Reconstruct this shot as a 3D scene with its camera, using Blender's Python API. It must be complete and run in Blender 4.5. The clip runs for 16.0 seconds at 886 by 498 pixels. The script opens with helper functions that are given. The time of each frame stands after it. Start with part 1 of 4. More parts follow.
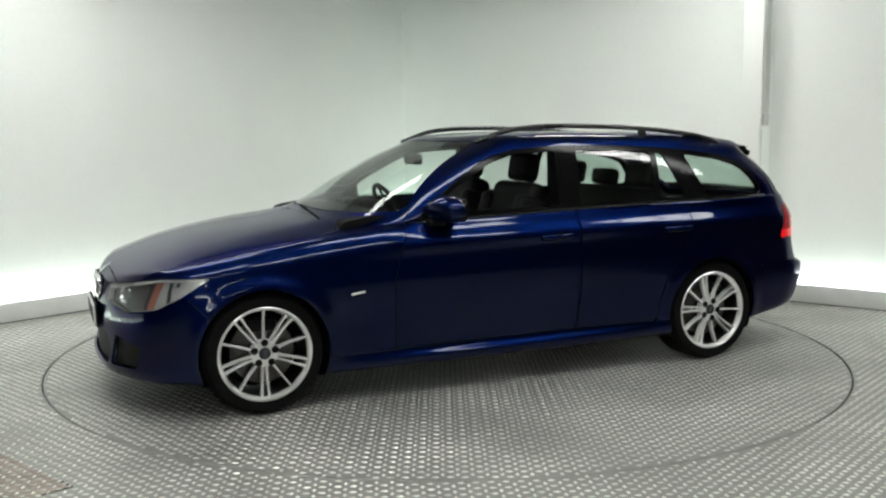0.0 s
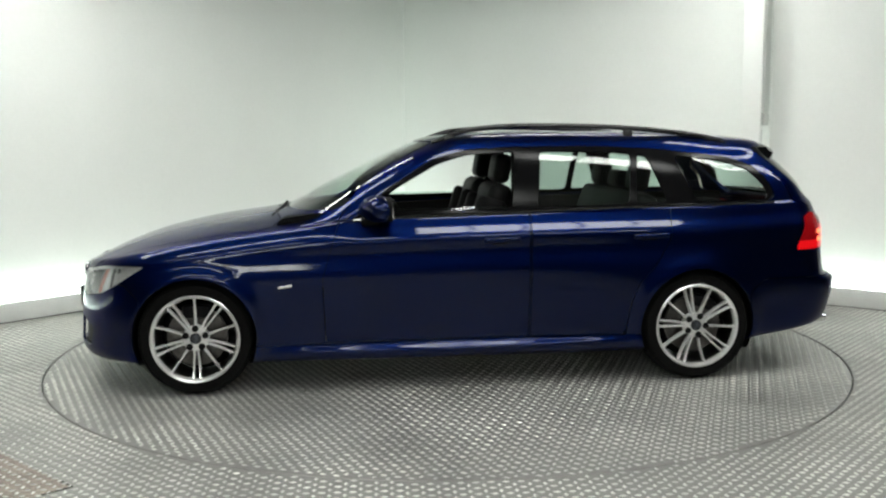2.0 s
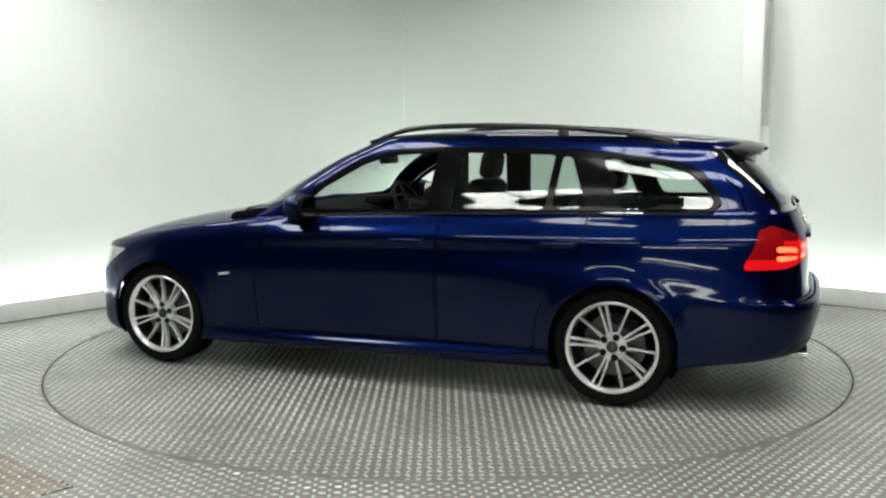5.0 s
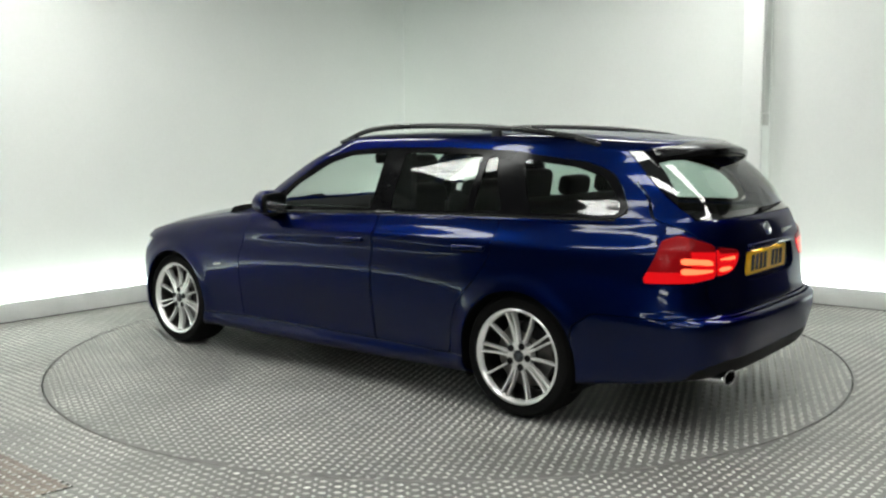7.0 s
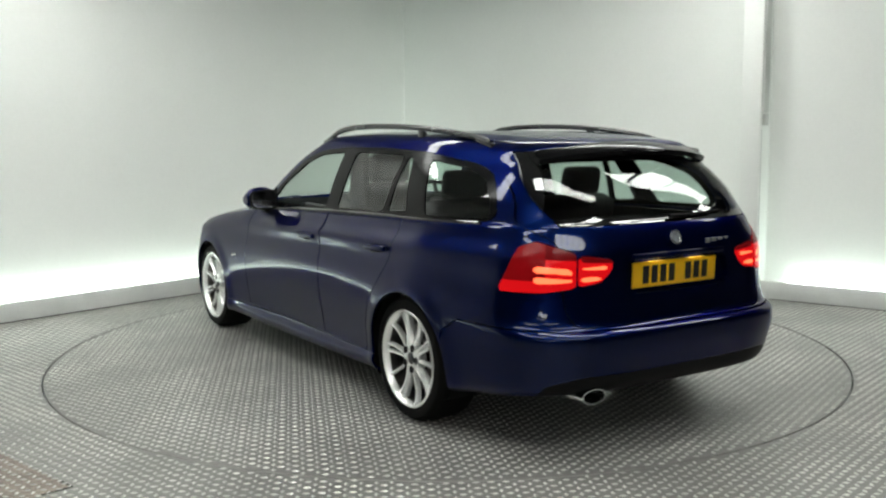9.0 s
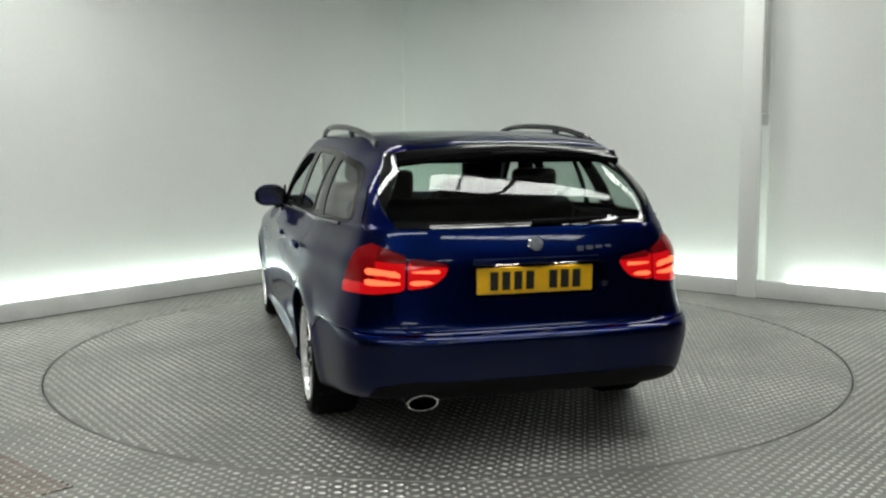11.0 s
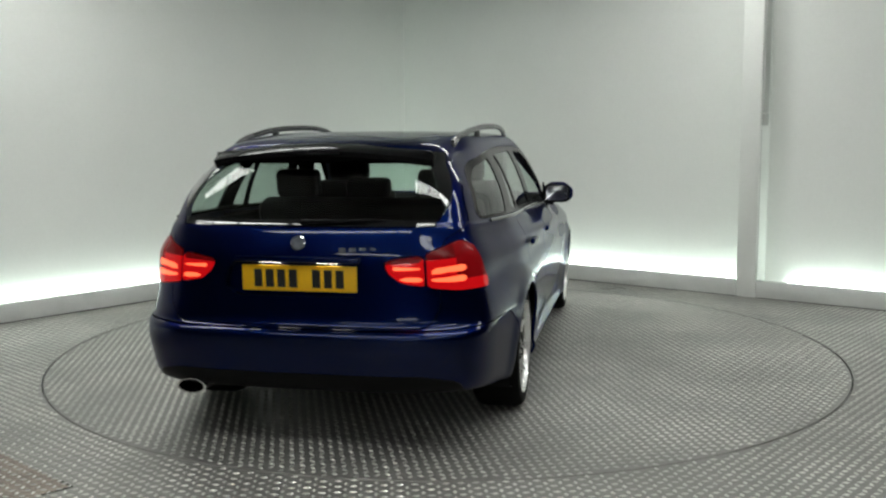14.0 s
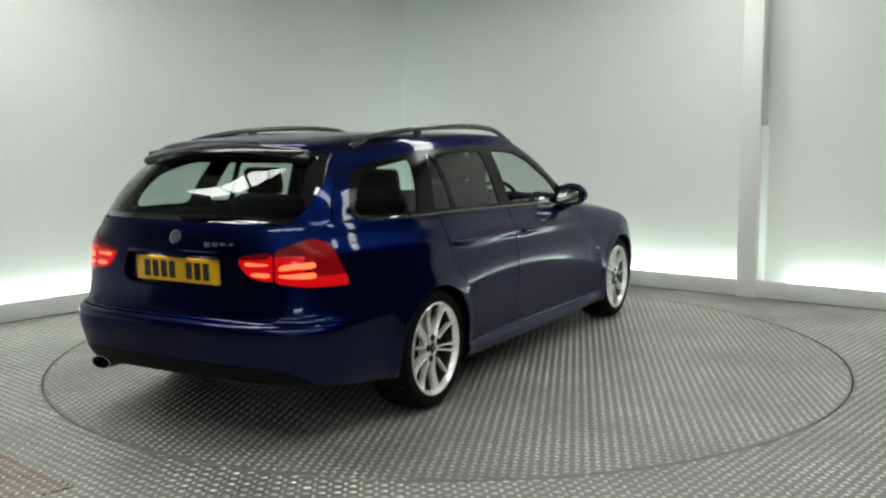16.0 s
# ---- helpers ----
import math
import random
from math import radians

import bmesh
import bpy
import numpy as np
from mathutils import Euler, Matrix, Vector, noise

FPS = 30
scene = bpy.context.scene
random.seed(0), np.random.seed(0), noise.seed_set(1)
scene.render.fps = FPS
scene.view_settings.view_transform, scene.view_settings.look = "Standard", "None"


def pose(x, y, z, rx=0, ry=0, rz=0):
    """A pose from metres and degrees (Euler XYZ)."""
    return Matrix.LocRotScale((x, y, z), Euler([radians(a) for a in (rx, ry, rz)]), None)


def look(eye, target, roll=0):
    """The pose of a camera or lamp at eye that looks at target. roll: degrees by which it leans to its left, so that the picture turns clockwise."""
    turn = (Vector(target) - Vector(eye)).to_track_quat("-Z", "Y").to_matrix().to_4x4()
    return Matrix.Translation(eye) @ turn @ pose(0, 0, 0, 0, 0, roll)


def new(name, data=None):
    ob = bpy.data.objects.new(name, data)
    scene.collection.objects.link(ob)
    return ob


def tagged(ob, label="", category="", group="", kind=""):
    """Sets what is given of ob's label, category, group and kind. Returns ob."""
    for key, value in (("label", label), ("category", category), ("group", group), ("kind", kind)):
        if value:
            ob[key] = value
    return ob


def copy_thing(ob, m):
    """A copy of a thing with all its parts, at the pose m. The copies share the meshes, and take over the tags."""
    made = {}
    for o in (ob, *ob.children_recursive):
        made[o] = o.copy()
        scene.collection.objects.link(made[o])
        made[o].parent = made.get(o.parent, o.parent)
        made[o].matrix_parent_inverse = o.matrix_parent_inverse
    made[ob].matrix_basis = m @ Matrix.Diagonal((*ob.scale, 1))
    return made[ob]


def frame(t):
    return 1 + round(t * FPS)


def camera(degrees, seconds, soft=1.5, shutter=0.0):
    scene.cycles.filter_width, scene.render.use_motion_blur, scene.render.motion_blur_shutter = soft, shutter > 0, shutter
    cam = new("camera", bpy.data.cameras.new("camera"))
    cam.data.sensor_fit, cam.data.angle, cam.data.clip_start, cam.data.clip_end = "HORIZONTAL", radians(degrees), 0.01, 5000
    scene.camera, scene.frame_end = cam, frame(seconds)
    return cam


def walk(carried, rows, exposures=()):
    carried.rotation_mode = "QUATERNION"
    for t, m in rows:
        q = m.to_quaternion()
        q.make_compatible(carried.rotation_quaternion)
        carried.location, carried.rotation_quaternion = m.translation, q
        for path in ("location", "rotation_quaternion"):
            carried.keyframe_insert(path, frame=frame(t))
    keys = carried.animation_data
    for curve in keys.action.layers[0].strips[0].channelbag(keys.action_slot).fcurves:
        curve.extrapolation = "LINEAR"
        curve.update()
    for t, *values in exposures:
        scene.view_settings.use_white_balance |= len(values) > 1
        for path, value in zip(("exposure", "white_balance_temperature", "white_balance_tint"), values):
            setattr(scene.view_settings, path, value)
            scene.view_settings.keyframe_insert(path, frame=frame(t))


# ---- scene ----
cam = camera(51.11, 16.0, soft=2.3, shutter=0.5)
EYE = Vector((0.0, -6.051, 1.366))
YAW, TILT, ROLL = radians(-0.204), radians(-6.828), -0.336
AIM = EYE + Vector((math.sin(YAW) * math.cos(TILT), math.cos(YAW) * math.cos(TILT), math.sin(TILT)))
walk(cam, [(0.0, look(EYE, AIM, ROLL)), (16.0, look(EYE, AIM, ROLL))],
     exposures=[(0.0, 0.04), (2.0, 0.14), (3.5, 0.2), (6.5, 0.15), (9.0, -0.04), (11.5, -0.38), (13.0, -0.47), (14.2, -0.46), (15.0, -0.37), (16.0, -0.28)])

# ---- light ----
world = bpy.data.worlds.new("world")
scene.world = world
world.use_nodes = True
world.node_tree.nodes["Background"].inputs[0].default_value = (0.8, 0.9, 1.0, 1)
world.node_tree.nodes["Background"].inputs[1].default_value = 0.05

CEIL = 3.3                       # ceiling height
STRIP_POWER = 5.5                # per metre run of the floor-level strip lights
# The third and fourth are added to brighten the right wall.
PANELS = [(1.3, -2.2), (-2.2, -1.3), (3.4, -0.9), (1.35, 1.25), (-2.15, 0.35), (-1.2, -3.8), (1.9, -4.6), (-2.0, -7.0), (1.2, -8.6), (-1.1, -12.4)]   # long ceiling lights


def area_lamp(name, m, sx, sy, power, colour):
    lamp = bpy.data.lights.new(name, "AREA")
    lamp.shape, lamp.size, lamp.size_y, lamp.energy, lamp.color = "RECTANGLE", sx, sy, power, colour
    ob = new(name, lamp)
    ob.matrix_world = m
    return ob


# ---- materials ----
def material(name, colour, rough=0.5, metal=0.0, grain=0.0, grain_scale=60.0, stain=0.0, stain_scale=2.0, bump=0.0, coat=0.0, tint=None, emit=0.0, spec=0.5):
    m = bpy.data.materials.new(name)
    m.use_nodes = True
    nt = m.node_tree
    b = nt.nodes["Principled BSDF"]
    b.inputs["Base Color"].default_value = (*colour, 1)
    b.inputs["Roughness"].default_value = rough
    b.inputs["Metallic"].default_value = metal
    b.inputs["Coat Weight"].default_value = coat
    b.inputs["Coat Roughness"].default_value = 0.03
    b.inputs["Specular IOR Level"].default_value = spec
    if emit:
        b.inputs["Emission Color"].default_value = (*(tint or colour), 1)
        b.inputs["Emission Strength"].default_value = emit
    if grain or stain or bump:
        co = nt.nodes.new("ShaderNodeTexCoord")
        fine, wide = nt.nodes.new("ShaderNodeTexNoise"), nt.nodes.new("ShaderNodeTexNoise")
        fine.inputs["Scale"].default_value, wide.inputs["Scale"].default_value = grain_scale, stain_scale
        fine.inputs["Detail"].default_value, wide.inputs["Detail"].default_value = 4, 5
        for n in (fine, wide):
            nt.links.new(co.outputs["Object"], n.inputs["Vector"])
        last = None
        for n, amount in ((fine, grain), (wide, stain)):
            if not amount:
                continue
            r = nt.nodes.new("ShaderNodeMapRange")
            r.inputs["From Min"].default_value, r.inputs["From Max"].default_value = 0.3, 0.7
            r.inputs["To Min"].default_value, r.inputs["To Max"].default_value = 1 - amount, 1 + amount * 0.6
            nt.links.new(n.outputs["Fac"], r.inputs["Value"])
            mul = nt.nodes.new("ShaderNodeVectorMath")
            mul.operation = "MULTIPLY"
            if last is None:
                mul.inputs[0].default_value = colour
            else:
                nt.links.new(last, mul.inputs[0])
            nt.links.new(r.outputs[0], mul.inputs[1])
            last = mul.outputs[0]
        if last is not None:
            nt.links.new(last, b.inputs["Base Color"])
            rr = nt.nodes.new("ShaderNodeMapRange")
            rr.inputs["To Min"].default_value, rr.inputs["To Max"].default_value = max(0.02, rough - 0.12 * min(1, rough * 3)), min(1, rough + 0.12 * min(1, rough * 3))
            nt.links.new(wide.outputs["Fac"], rr.inputs["Value"])
            nt.links.new(rr.outputs[0], b.inputs["Roughness"])
        if bump:
            bp = nt.nodes.new("ShaderNodeBump")
            bp.inputs["Strength"].default_value, bp.inputs["Distance"].default_value = bump, 0.002
            nt.links.new(fine.outputs["Fac"], bp.inputs["Height"])
            nt.links.new(bp.outputs[0], b.inputs["Normal"])
    return m


def glass_material(name, tint, gloss=1.0):
    m = bpy.data.materials.new(name)
    m.use_nodes = True
    nt = m.node_tree
    nt.nodes.remove(nt.nodes["Principled BSDF"])
    out = nt.nodes["Material Output"]
    clear, shine, mix, lw, power, level = (nt.nodes.new("ShaderNode" + k) for k in ("BsdfTransparent", "BsdfGlossy", "MixShader", "LayerWeight", "Math", "Math"))
    clear.inputs["Color"].default_value = (*tint, 1)
    shine.inputs["Roughness"].default_value = 0.01
    shine.inputs["Color"].default_value = (gloss, gloss, gloss, 1)
    power.operation, level.operation = "POWER", "MULTIPLY_ADD"
    power.inputs[1].default_value = 4.5
    level.inputs[1].default_value, level.inputs[2].default_value = 0.85, 0.05
    nt.links.new(lw.outputs["Facing"], power.inputs[0])
    nt.links.new(power.outputs[0], level.inputs[0])
    nt.links.new(level.outputs[0], mix.inputs[0])
    nt.links.new(clear.outputs[0], mix.inputs[1])
    nt.links.new(shine.outputs[0], mix.inputs[2])
    nt.links.new(mix.outputs[0], out.inputs["Surface"])
    return m


def paint_material():
    """Dark blue metallic lacquer with fine flake."""
    m = material("blue_metallic_paint", (0.002, 0.008, 0.09), rough=0.36, metal=1.0, coat=0.78, spec=0.5)
    nt = m.node_tree
    b = nt.nodes["Principled BSDF"]
    b.inputs["Coat IOR"].default_value = 1.40
    b.inputs["Coat Roughness"].default_value = 0.05
    b.inputs["Specular Tint"].default_value = (0.12, 0.18, 0.40, 1)
    co, fl, ramp = nt.nodes.new("ShaderNodeTexCoord"), nt.nodes.new("ShaderNodeTexNoise"), nt.nodes.new("ShaderNodeMix")
    ramp.data_type = "RGBA"
    fl.inputs["Scale"].default_value = 900
    ramp.inputs[6].default_value, ramp.inputs[7].default_value = (0.0004, 0.0034, 0.030, 1), (0.0010, 0.0085, 0.070, 1)
    nt.links.new(co.outputs["Object"], fl.inputs["Vector"])
    nt.links.new(fl.outputs["Fac"], ramp.inputs[0])
    nt.links.new(ramp.outputs[2], b.inputs["Base Color"])
    return m


PAINT = paint_material()
WALL = material("white_wall_paint", (0.84, 0.855, 0.83), rough=0.6, grain=0.015, grain_scale=40, stain=0.04, stain_scale=0.7, bump=0.05)
PLINTH = material("white_plinth_board", (0.70, 0.71, 0.69), rough=0.45, grain=0.03, stain=0.10, stain_scale=3.0, bump=0.1)
CEILING = material("ceiling_grey", (0.28, 0.28, 0.28), rough=0.8, grain=0.04, stain=0.05, bump=0.2)
DARKWALL = material("unseen_dark_wall", (0.05, 0.05, 0.05), rough=0.7, grain=0.04, stain=0.1, bump=0.1)
PLATE = material("aluminium_tread_plate", (0.245, 0.24, 0.225), rough=0.42, metal=0.4, grain=0.14, grain_scale=25, stain=0.18, stain_scale=1.6, bump=0.15)
# the plate's metal, coloured lighter to paint the glint on the lugs
LUG = material("glint_tread_lug", (0.66, 0.66, 0.62), rough=0.32, metal=0.45, grain=0.25, grain_scale=18, stain=0.35, stain_scale=1.6)
SEAM = material("dark_seam_and_shadow_gap", (0.03, 0.028, 0.025), rough=0.8, grain=0.2)
RUST = material("worn_floor_plate", (0.30, 0.255, 0.22), rough=0.7, metal=0.3, grain=0.3, stain=0.4, stain_scale=6, bump=0.3)
GLOW = material("light_diffuser", (0.9, 0.95, 0.93), rough=0.5, tint=(0.975, 1.0, 0.955), emit=15.2)
STRIPGLOW = material("strip_light_glow", (0.9, 1.0, 0.95), rough=0.5, tint=(0.84, 1.0, 0.90), emit=6.0)
LAMPFRAME = material("lamp_frame_metal", (0.12, 0.12, 0.12), rough=0.4, metal=0.6, grain=0.1)
GREYPLASTIC = material("grey_plastic_and_side_shade", (0.52, 0.53, 0.51), rough=0.5, grain=0.05, stain=0.1)
BLACKTRIM = material("gloss_black_trim", (0.004, 0.004, 0.0045), rough=0.14, grain=0.05, spec=0.1)
BLACKGLOSS = material("polished_black_moulding", (0.004, 0.004, 0.0045), rough=0.04, coat=1.0)
BLACKPLASTIC = material("black_plastic", (0.006, 0.006, 0.0065), rough=0.55, spec=0.10, grain=0.15, bump=0.2)
RAILBLACK = material("satin_black_rail", (0.010, 0.010, 0.011), rough=0.28, grain=0.1, coat=0.3)
RUBBER = material("tyre_rubber", (0.006, 0.006, 0.006), rough=0.8, spec=0.08, grain=0.2, grain_scale=120, bump=0.3)
ALLOY = material("silver_alloy", (0.95, 0.95, 0.94), rough=0.22, metal=0.65, grain=0.04, stain=0.05, coat=0.4)
# Steel darkened to hold the shade behind the spokes; also on the rim barrel.
DISCMETAL = material("shaded_disc_steel", (0.11, 0.105, 0.10), rough=0.35, metal=1.0, grain=0.2, stain=0.2, stain_scale=12)
CHROME = material("chrome", (0.82, 0.83, 0.84), rough=0.08, metal=1.0, grain=0.02)
LININGS = material("dark_cabin_fabric", (0.005, 0.005, 0.0055), rough=0.85, spec=0.1, grain=0.25, grain_scale=200, bump=0.4)
LEATHER = material("black_seat_leather", (0.005, 0.005, 0.0053), rough=0.5, spec=0.12, grain=0.2, grain_scale=150, bump=0.4)
HEADLINER = material("grey_headliner", (0.07, 0.07, 0.068), rough=0.9, grain=0.1, bump=0.2)
REDLENS = material("lit_red_lens", (0.14, 0.003, 0.004), rough=0.15, grain=0.05, coat=0.25, spec=0.2, tint=(1.0, 0.006, 0.010), emit=0.62)
REDGLOW = material("lit_red_light_bar", (0.4, 0.03, 0.01), rough=0.2, tint=(1.0, 0.13, 0.05), emit=2.6)
SIDERED = material("red_side_lens", (0.16, 0.003, 0.005), rough=0.25, grain=0.05, spec=0.15, tint=(1.0, 0.004, 0.008), emit=0.10)
DARKRED = material("unlit_red_lens", (0.10, 0.003, 0.005), rough=0.2, grain=0.05, spec=0.2, tint=(1.0, 0.01, 0.01), emit=0.06)
PLATEGLOW = material("lit_plate_lamp", (0.9, 0.9, 0.85), rough=0.4, tint=(1.0, 0.95, 0.85), emit=12.0)
YELLOW = material("yellow_number_plate", (0.98, 0.56, 0.012), rough=0.4, grain=0.03, stain=0.05)
WHITEPLATE = material("white_number_plate", (0.75, 0.75, 0.72), rough=0.4, grain=0.03, stain=0.05)
INK = material("black_ink", (0.012, 0.012, 0.012), rough=0.5, grain=0.05)
HEADCHROME = material("headlamp_reflector", (0.66, 0.66, 0.66), rough=0.25, metal=0.5, grain=0.1, grain_scale=30)
SMOKED = material("smoked_lamp_housing", (0.04, 0.04, 0.043), rough=0.3, metal=0.3, grain=0.2)
AMBER = material("amber_indicator", (0.36, 0.15, 0.12), rough=0.2, grain=0.05, coat=0.8)
WINDOWGLASS = glass_material("window_glass", (0.70, 0.80, 0.75))
CLEARGLASS = glass_material("clear_lens", (0.93, 0.94, 0.94))
WHITELENS = material("white_side_repeater_lens", (0.75, 0.75, 0.75), rough=0.1, grain=0.03, coat=0.5)
HUBBADGE = material("dark_enamel_badge", (0.05, 0.055, 0.065), rough=0.2, metal=0.3, grain=0.6, grain_scale=60, coat=0.5)
ROUNDEL = material("enamel_badge", (0.20, 0.215, 0.24), rough=0.15, metal=0.4, grain=0.4, grain_scale=35, coat=0.6)


# ---- mesh helpers ----
def mesh_object(name, verts, faces, mat, parent=None, label="", smooth=True, normals=None):
    me = bpy.data.meshes.new(name)
    me.from_pydata([tuple(map(float, v)) for v in verts], [], [tuple(map(int, f)) for f in faces])
    me.materials.append(mat)
    me.polygons.foreach_set("use_smooth", [smooth] * len(me.polygons))
    me.update()
    if normals is not None:
        me.normals_split_custom_set_from_vertices([tuple(map(float, n)) for n in normals])
    ob = new(name, me)
    if parent is not None:
        ob.parent = parent
    return tagged(ob, label)


def part(name, bm, mat, parent=None, label="", smooth=True, sharp=35):
    me = bpy.data.meshes.new(name)
    bmesh.ops.recalc_face_normals(bm, faces=bm.faces[:])
    if smooth:
        for f in bm.faces:
            f.smooth = True
        for e in bm.edges:
            if len(e.link_faces) == 2 and e.calc_face_angle(0) > radians(sharp):
                e.smooth = False
    bm.to_mesh(me)
    bm.free()
    me.materials.append(mat)
    ob = new(name, me)
    if parent is not None:
        ob.parent = parent
    return tagged(ob, label)


def add_box(bm, size, m=None, bevel=0.0, segments=2):
    """A bevelled box into bm; returns bm."""
    made = bmesh.ops.create_cube(bm, size=1.0)["verts"]
    bmesh.ops.transform(bm, matrix=(m or Matrix()) @ Matrix.Diagonal((*size, 1)), verts=made)
    if bevel:
        edges = list({e for v in made for e in v.link_edges})
        bmesh.ops.bevel(bm, geom=edges, offset=bevel, segments=segments, affect="EDGES", profile=0.5)
    return bm


def box(size, m=None, bevel=0.0, segments=2):
    return add_box(bmesh.new(), size, m, bevel, segments)


def add_lathe(bm, profile, steps=48, m=None, closed=False):
    """Turn (radius, height) pairs about z."""
    rows = []
    m = m or Matrix()
    for i in range(steps):
        a = 2 * math.pi * i / steps
        rows.append([bm.verts.new(m @ Vector((r * math.cos(a), r * math.sin(a), h))) for r, h in profile])
    n = len(profile)
    for i in range(steps):
        for j in range(n if closed else n - 1):
            a, b = rows[i], rows[(i + 1) % steps]
            bm.faces.new((a[j], b[j], b[(j + 1) % n], a[(j + 1) % n]))
    return bm


def lathe(profile, steps=48, m=None, closed=False):
    return add_lathe(bmesh.new(), profile, steps, m, closed)


def add_tube(bm, pts, radius, sides=10, squash=1.0, cap=True):
    """A tube along points; squash flattens it in its second direction."""
    rings = []
    pts = [Vector(q) for q in pts]
    for i, q in enumerate(pts):
        d = (pts[min(i + 1, len(pts) - 1)] - pts[max(i - 1, 0)]).normalized()
        side = d.cross(Vector((0, 0, 1)))
        side = side.normalized() if side.length > 1e-4 else Vector((1, 0, 0))
        up = side.cross(d)
        r = radius[i] if isinstance(radius, (list, tuple)) else radius
        rings.append([bm.verts.new(q + side * (r * math.cos(2 * math.pi * k / sides)) + up * (r * squash * math.sin(2 * math.pi * k / sides))) for k in range(sides)])
    for a, b in zip(rings, rings[1:]):
        for k in range(sides):
            bm.faces.new((a[k], a[(k + 1) % sides], b[(k + 1) % sides], b[k]))
    if cap:
        bm.faces.new(rings[0][::-1])
        bm.faces.new(rings[-1])
    return bm


def tube(pts, radius, sides=10, squash=1.0):
    return add_tube(bmesh.new(), pts, radius, sides, squash)


def prism(outline, lo, hi, axis="z", bevel=0.0):
    """An outline of pairs drawn out between lo and hi along an axis."""
    bm = bmesh.new()
    place = {"z": lambda a, b, c: (a, b, c), "y": lambda a, b, c: (a, c, b), "x": lambda a, b, c: (c, a, b)}[axis]
    low = [bm.verts.new(place(a, b, lo)) for a, b in outline]
    top = [bm.verts.new(place(a, b, hi)) for a, b in outline]
    n = len(outline)
    bm.faces.new(low[::-1])
    bm.faces.new(top)
    for i in range(n):
        bm.faces.new((low[i], low[(i + 1) % n], top[(i + 1) % n], top[i]))
    if bevel:
        bmesh.ops.bevel(bm, geom=bm.edges[:], offset=bevel, segments=2, affect="EDGES", profile=0.5)
    return bm


def empty(name, label="", category="", group="", kind="", m=None):
    ob = new(name)
    if m is not None:
        ob.matrix_world = m
    return tagged(ob, label, category, group, kind)


# ---- the room ----
CORNER = Vector((-0.512, 4.13, 0))
LEFT = Vector((-0.6452, -0.7640, 0))      # along the left wall, away from the corner
RIGHT = Vector((0.7948, -0.6069, 0))      # along the right wall
TABLE_R = 2.475


def wall_frame(origin, along, inward):
    """x runs along the wall, y into the room."""
    return Matrix(((along.x, inward.x, 0, origin.x), (along.y, inward.y, 0, origin.y), (0, 0, 1, 0), (0, 0, 0, 1)))


L_IN, R_IN = Vector((0.7640, -0.6452, 0)), Vector((-0.6069, -0.7948, 0))
LF = wall_frame(CORNER, LEFT, L_IN)
RF = wall_frame(CORNER, RIGHT, R_IN)
PLINTH_H, DEPTH = 0.145, {"left": 0.13, "right": 0.24}
LEFT_LEN, RIGHT_LEN = 9.5, 6.2
POST_A, POST_B = 3.78, 3.945               # the pilaster on the right wall


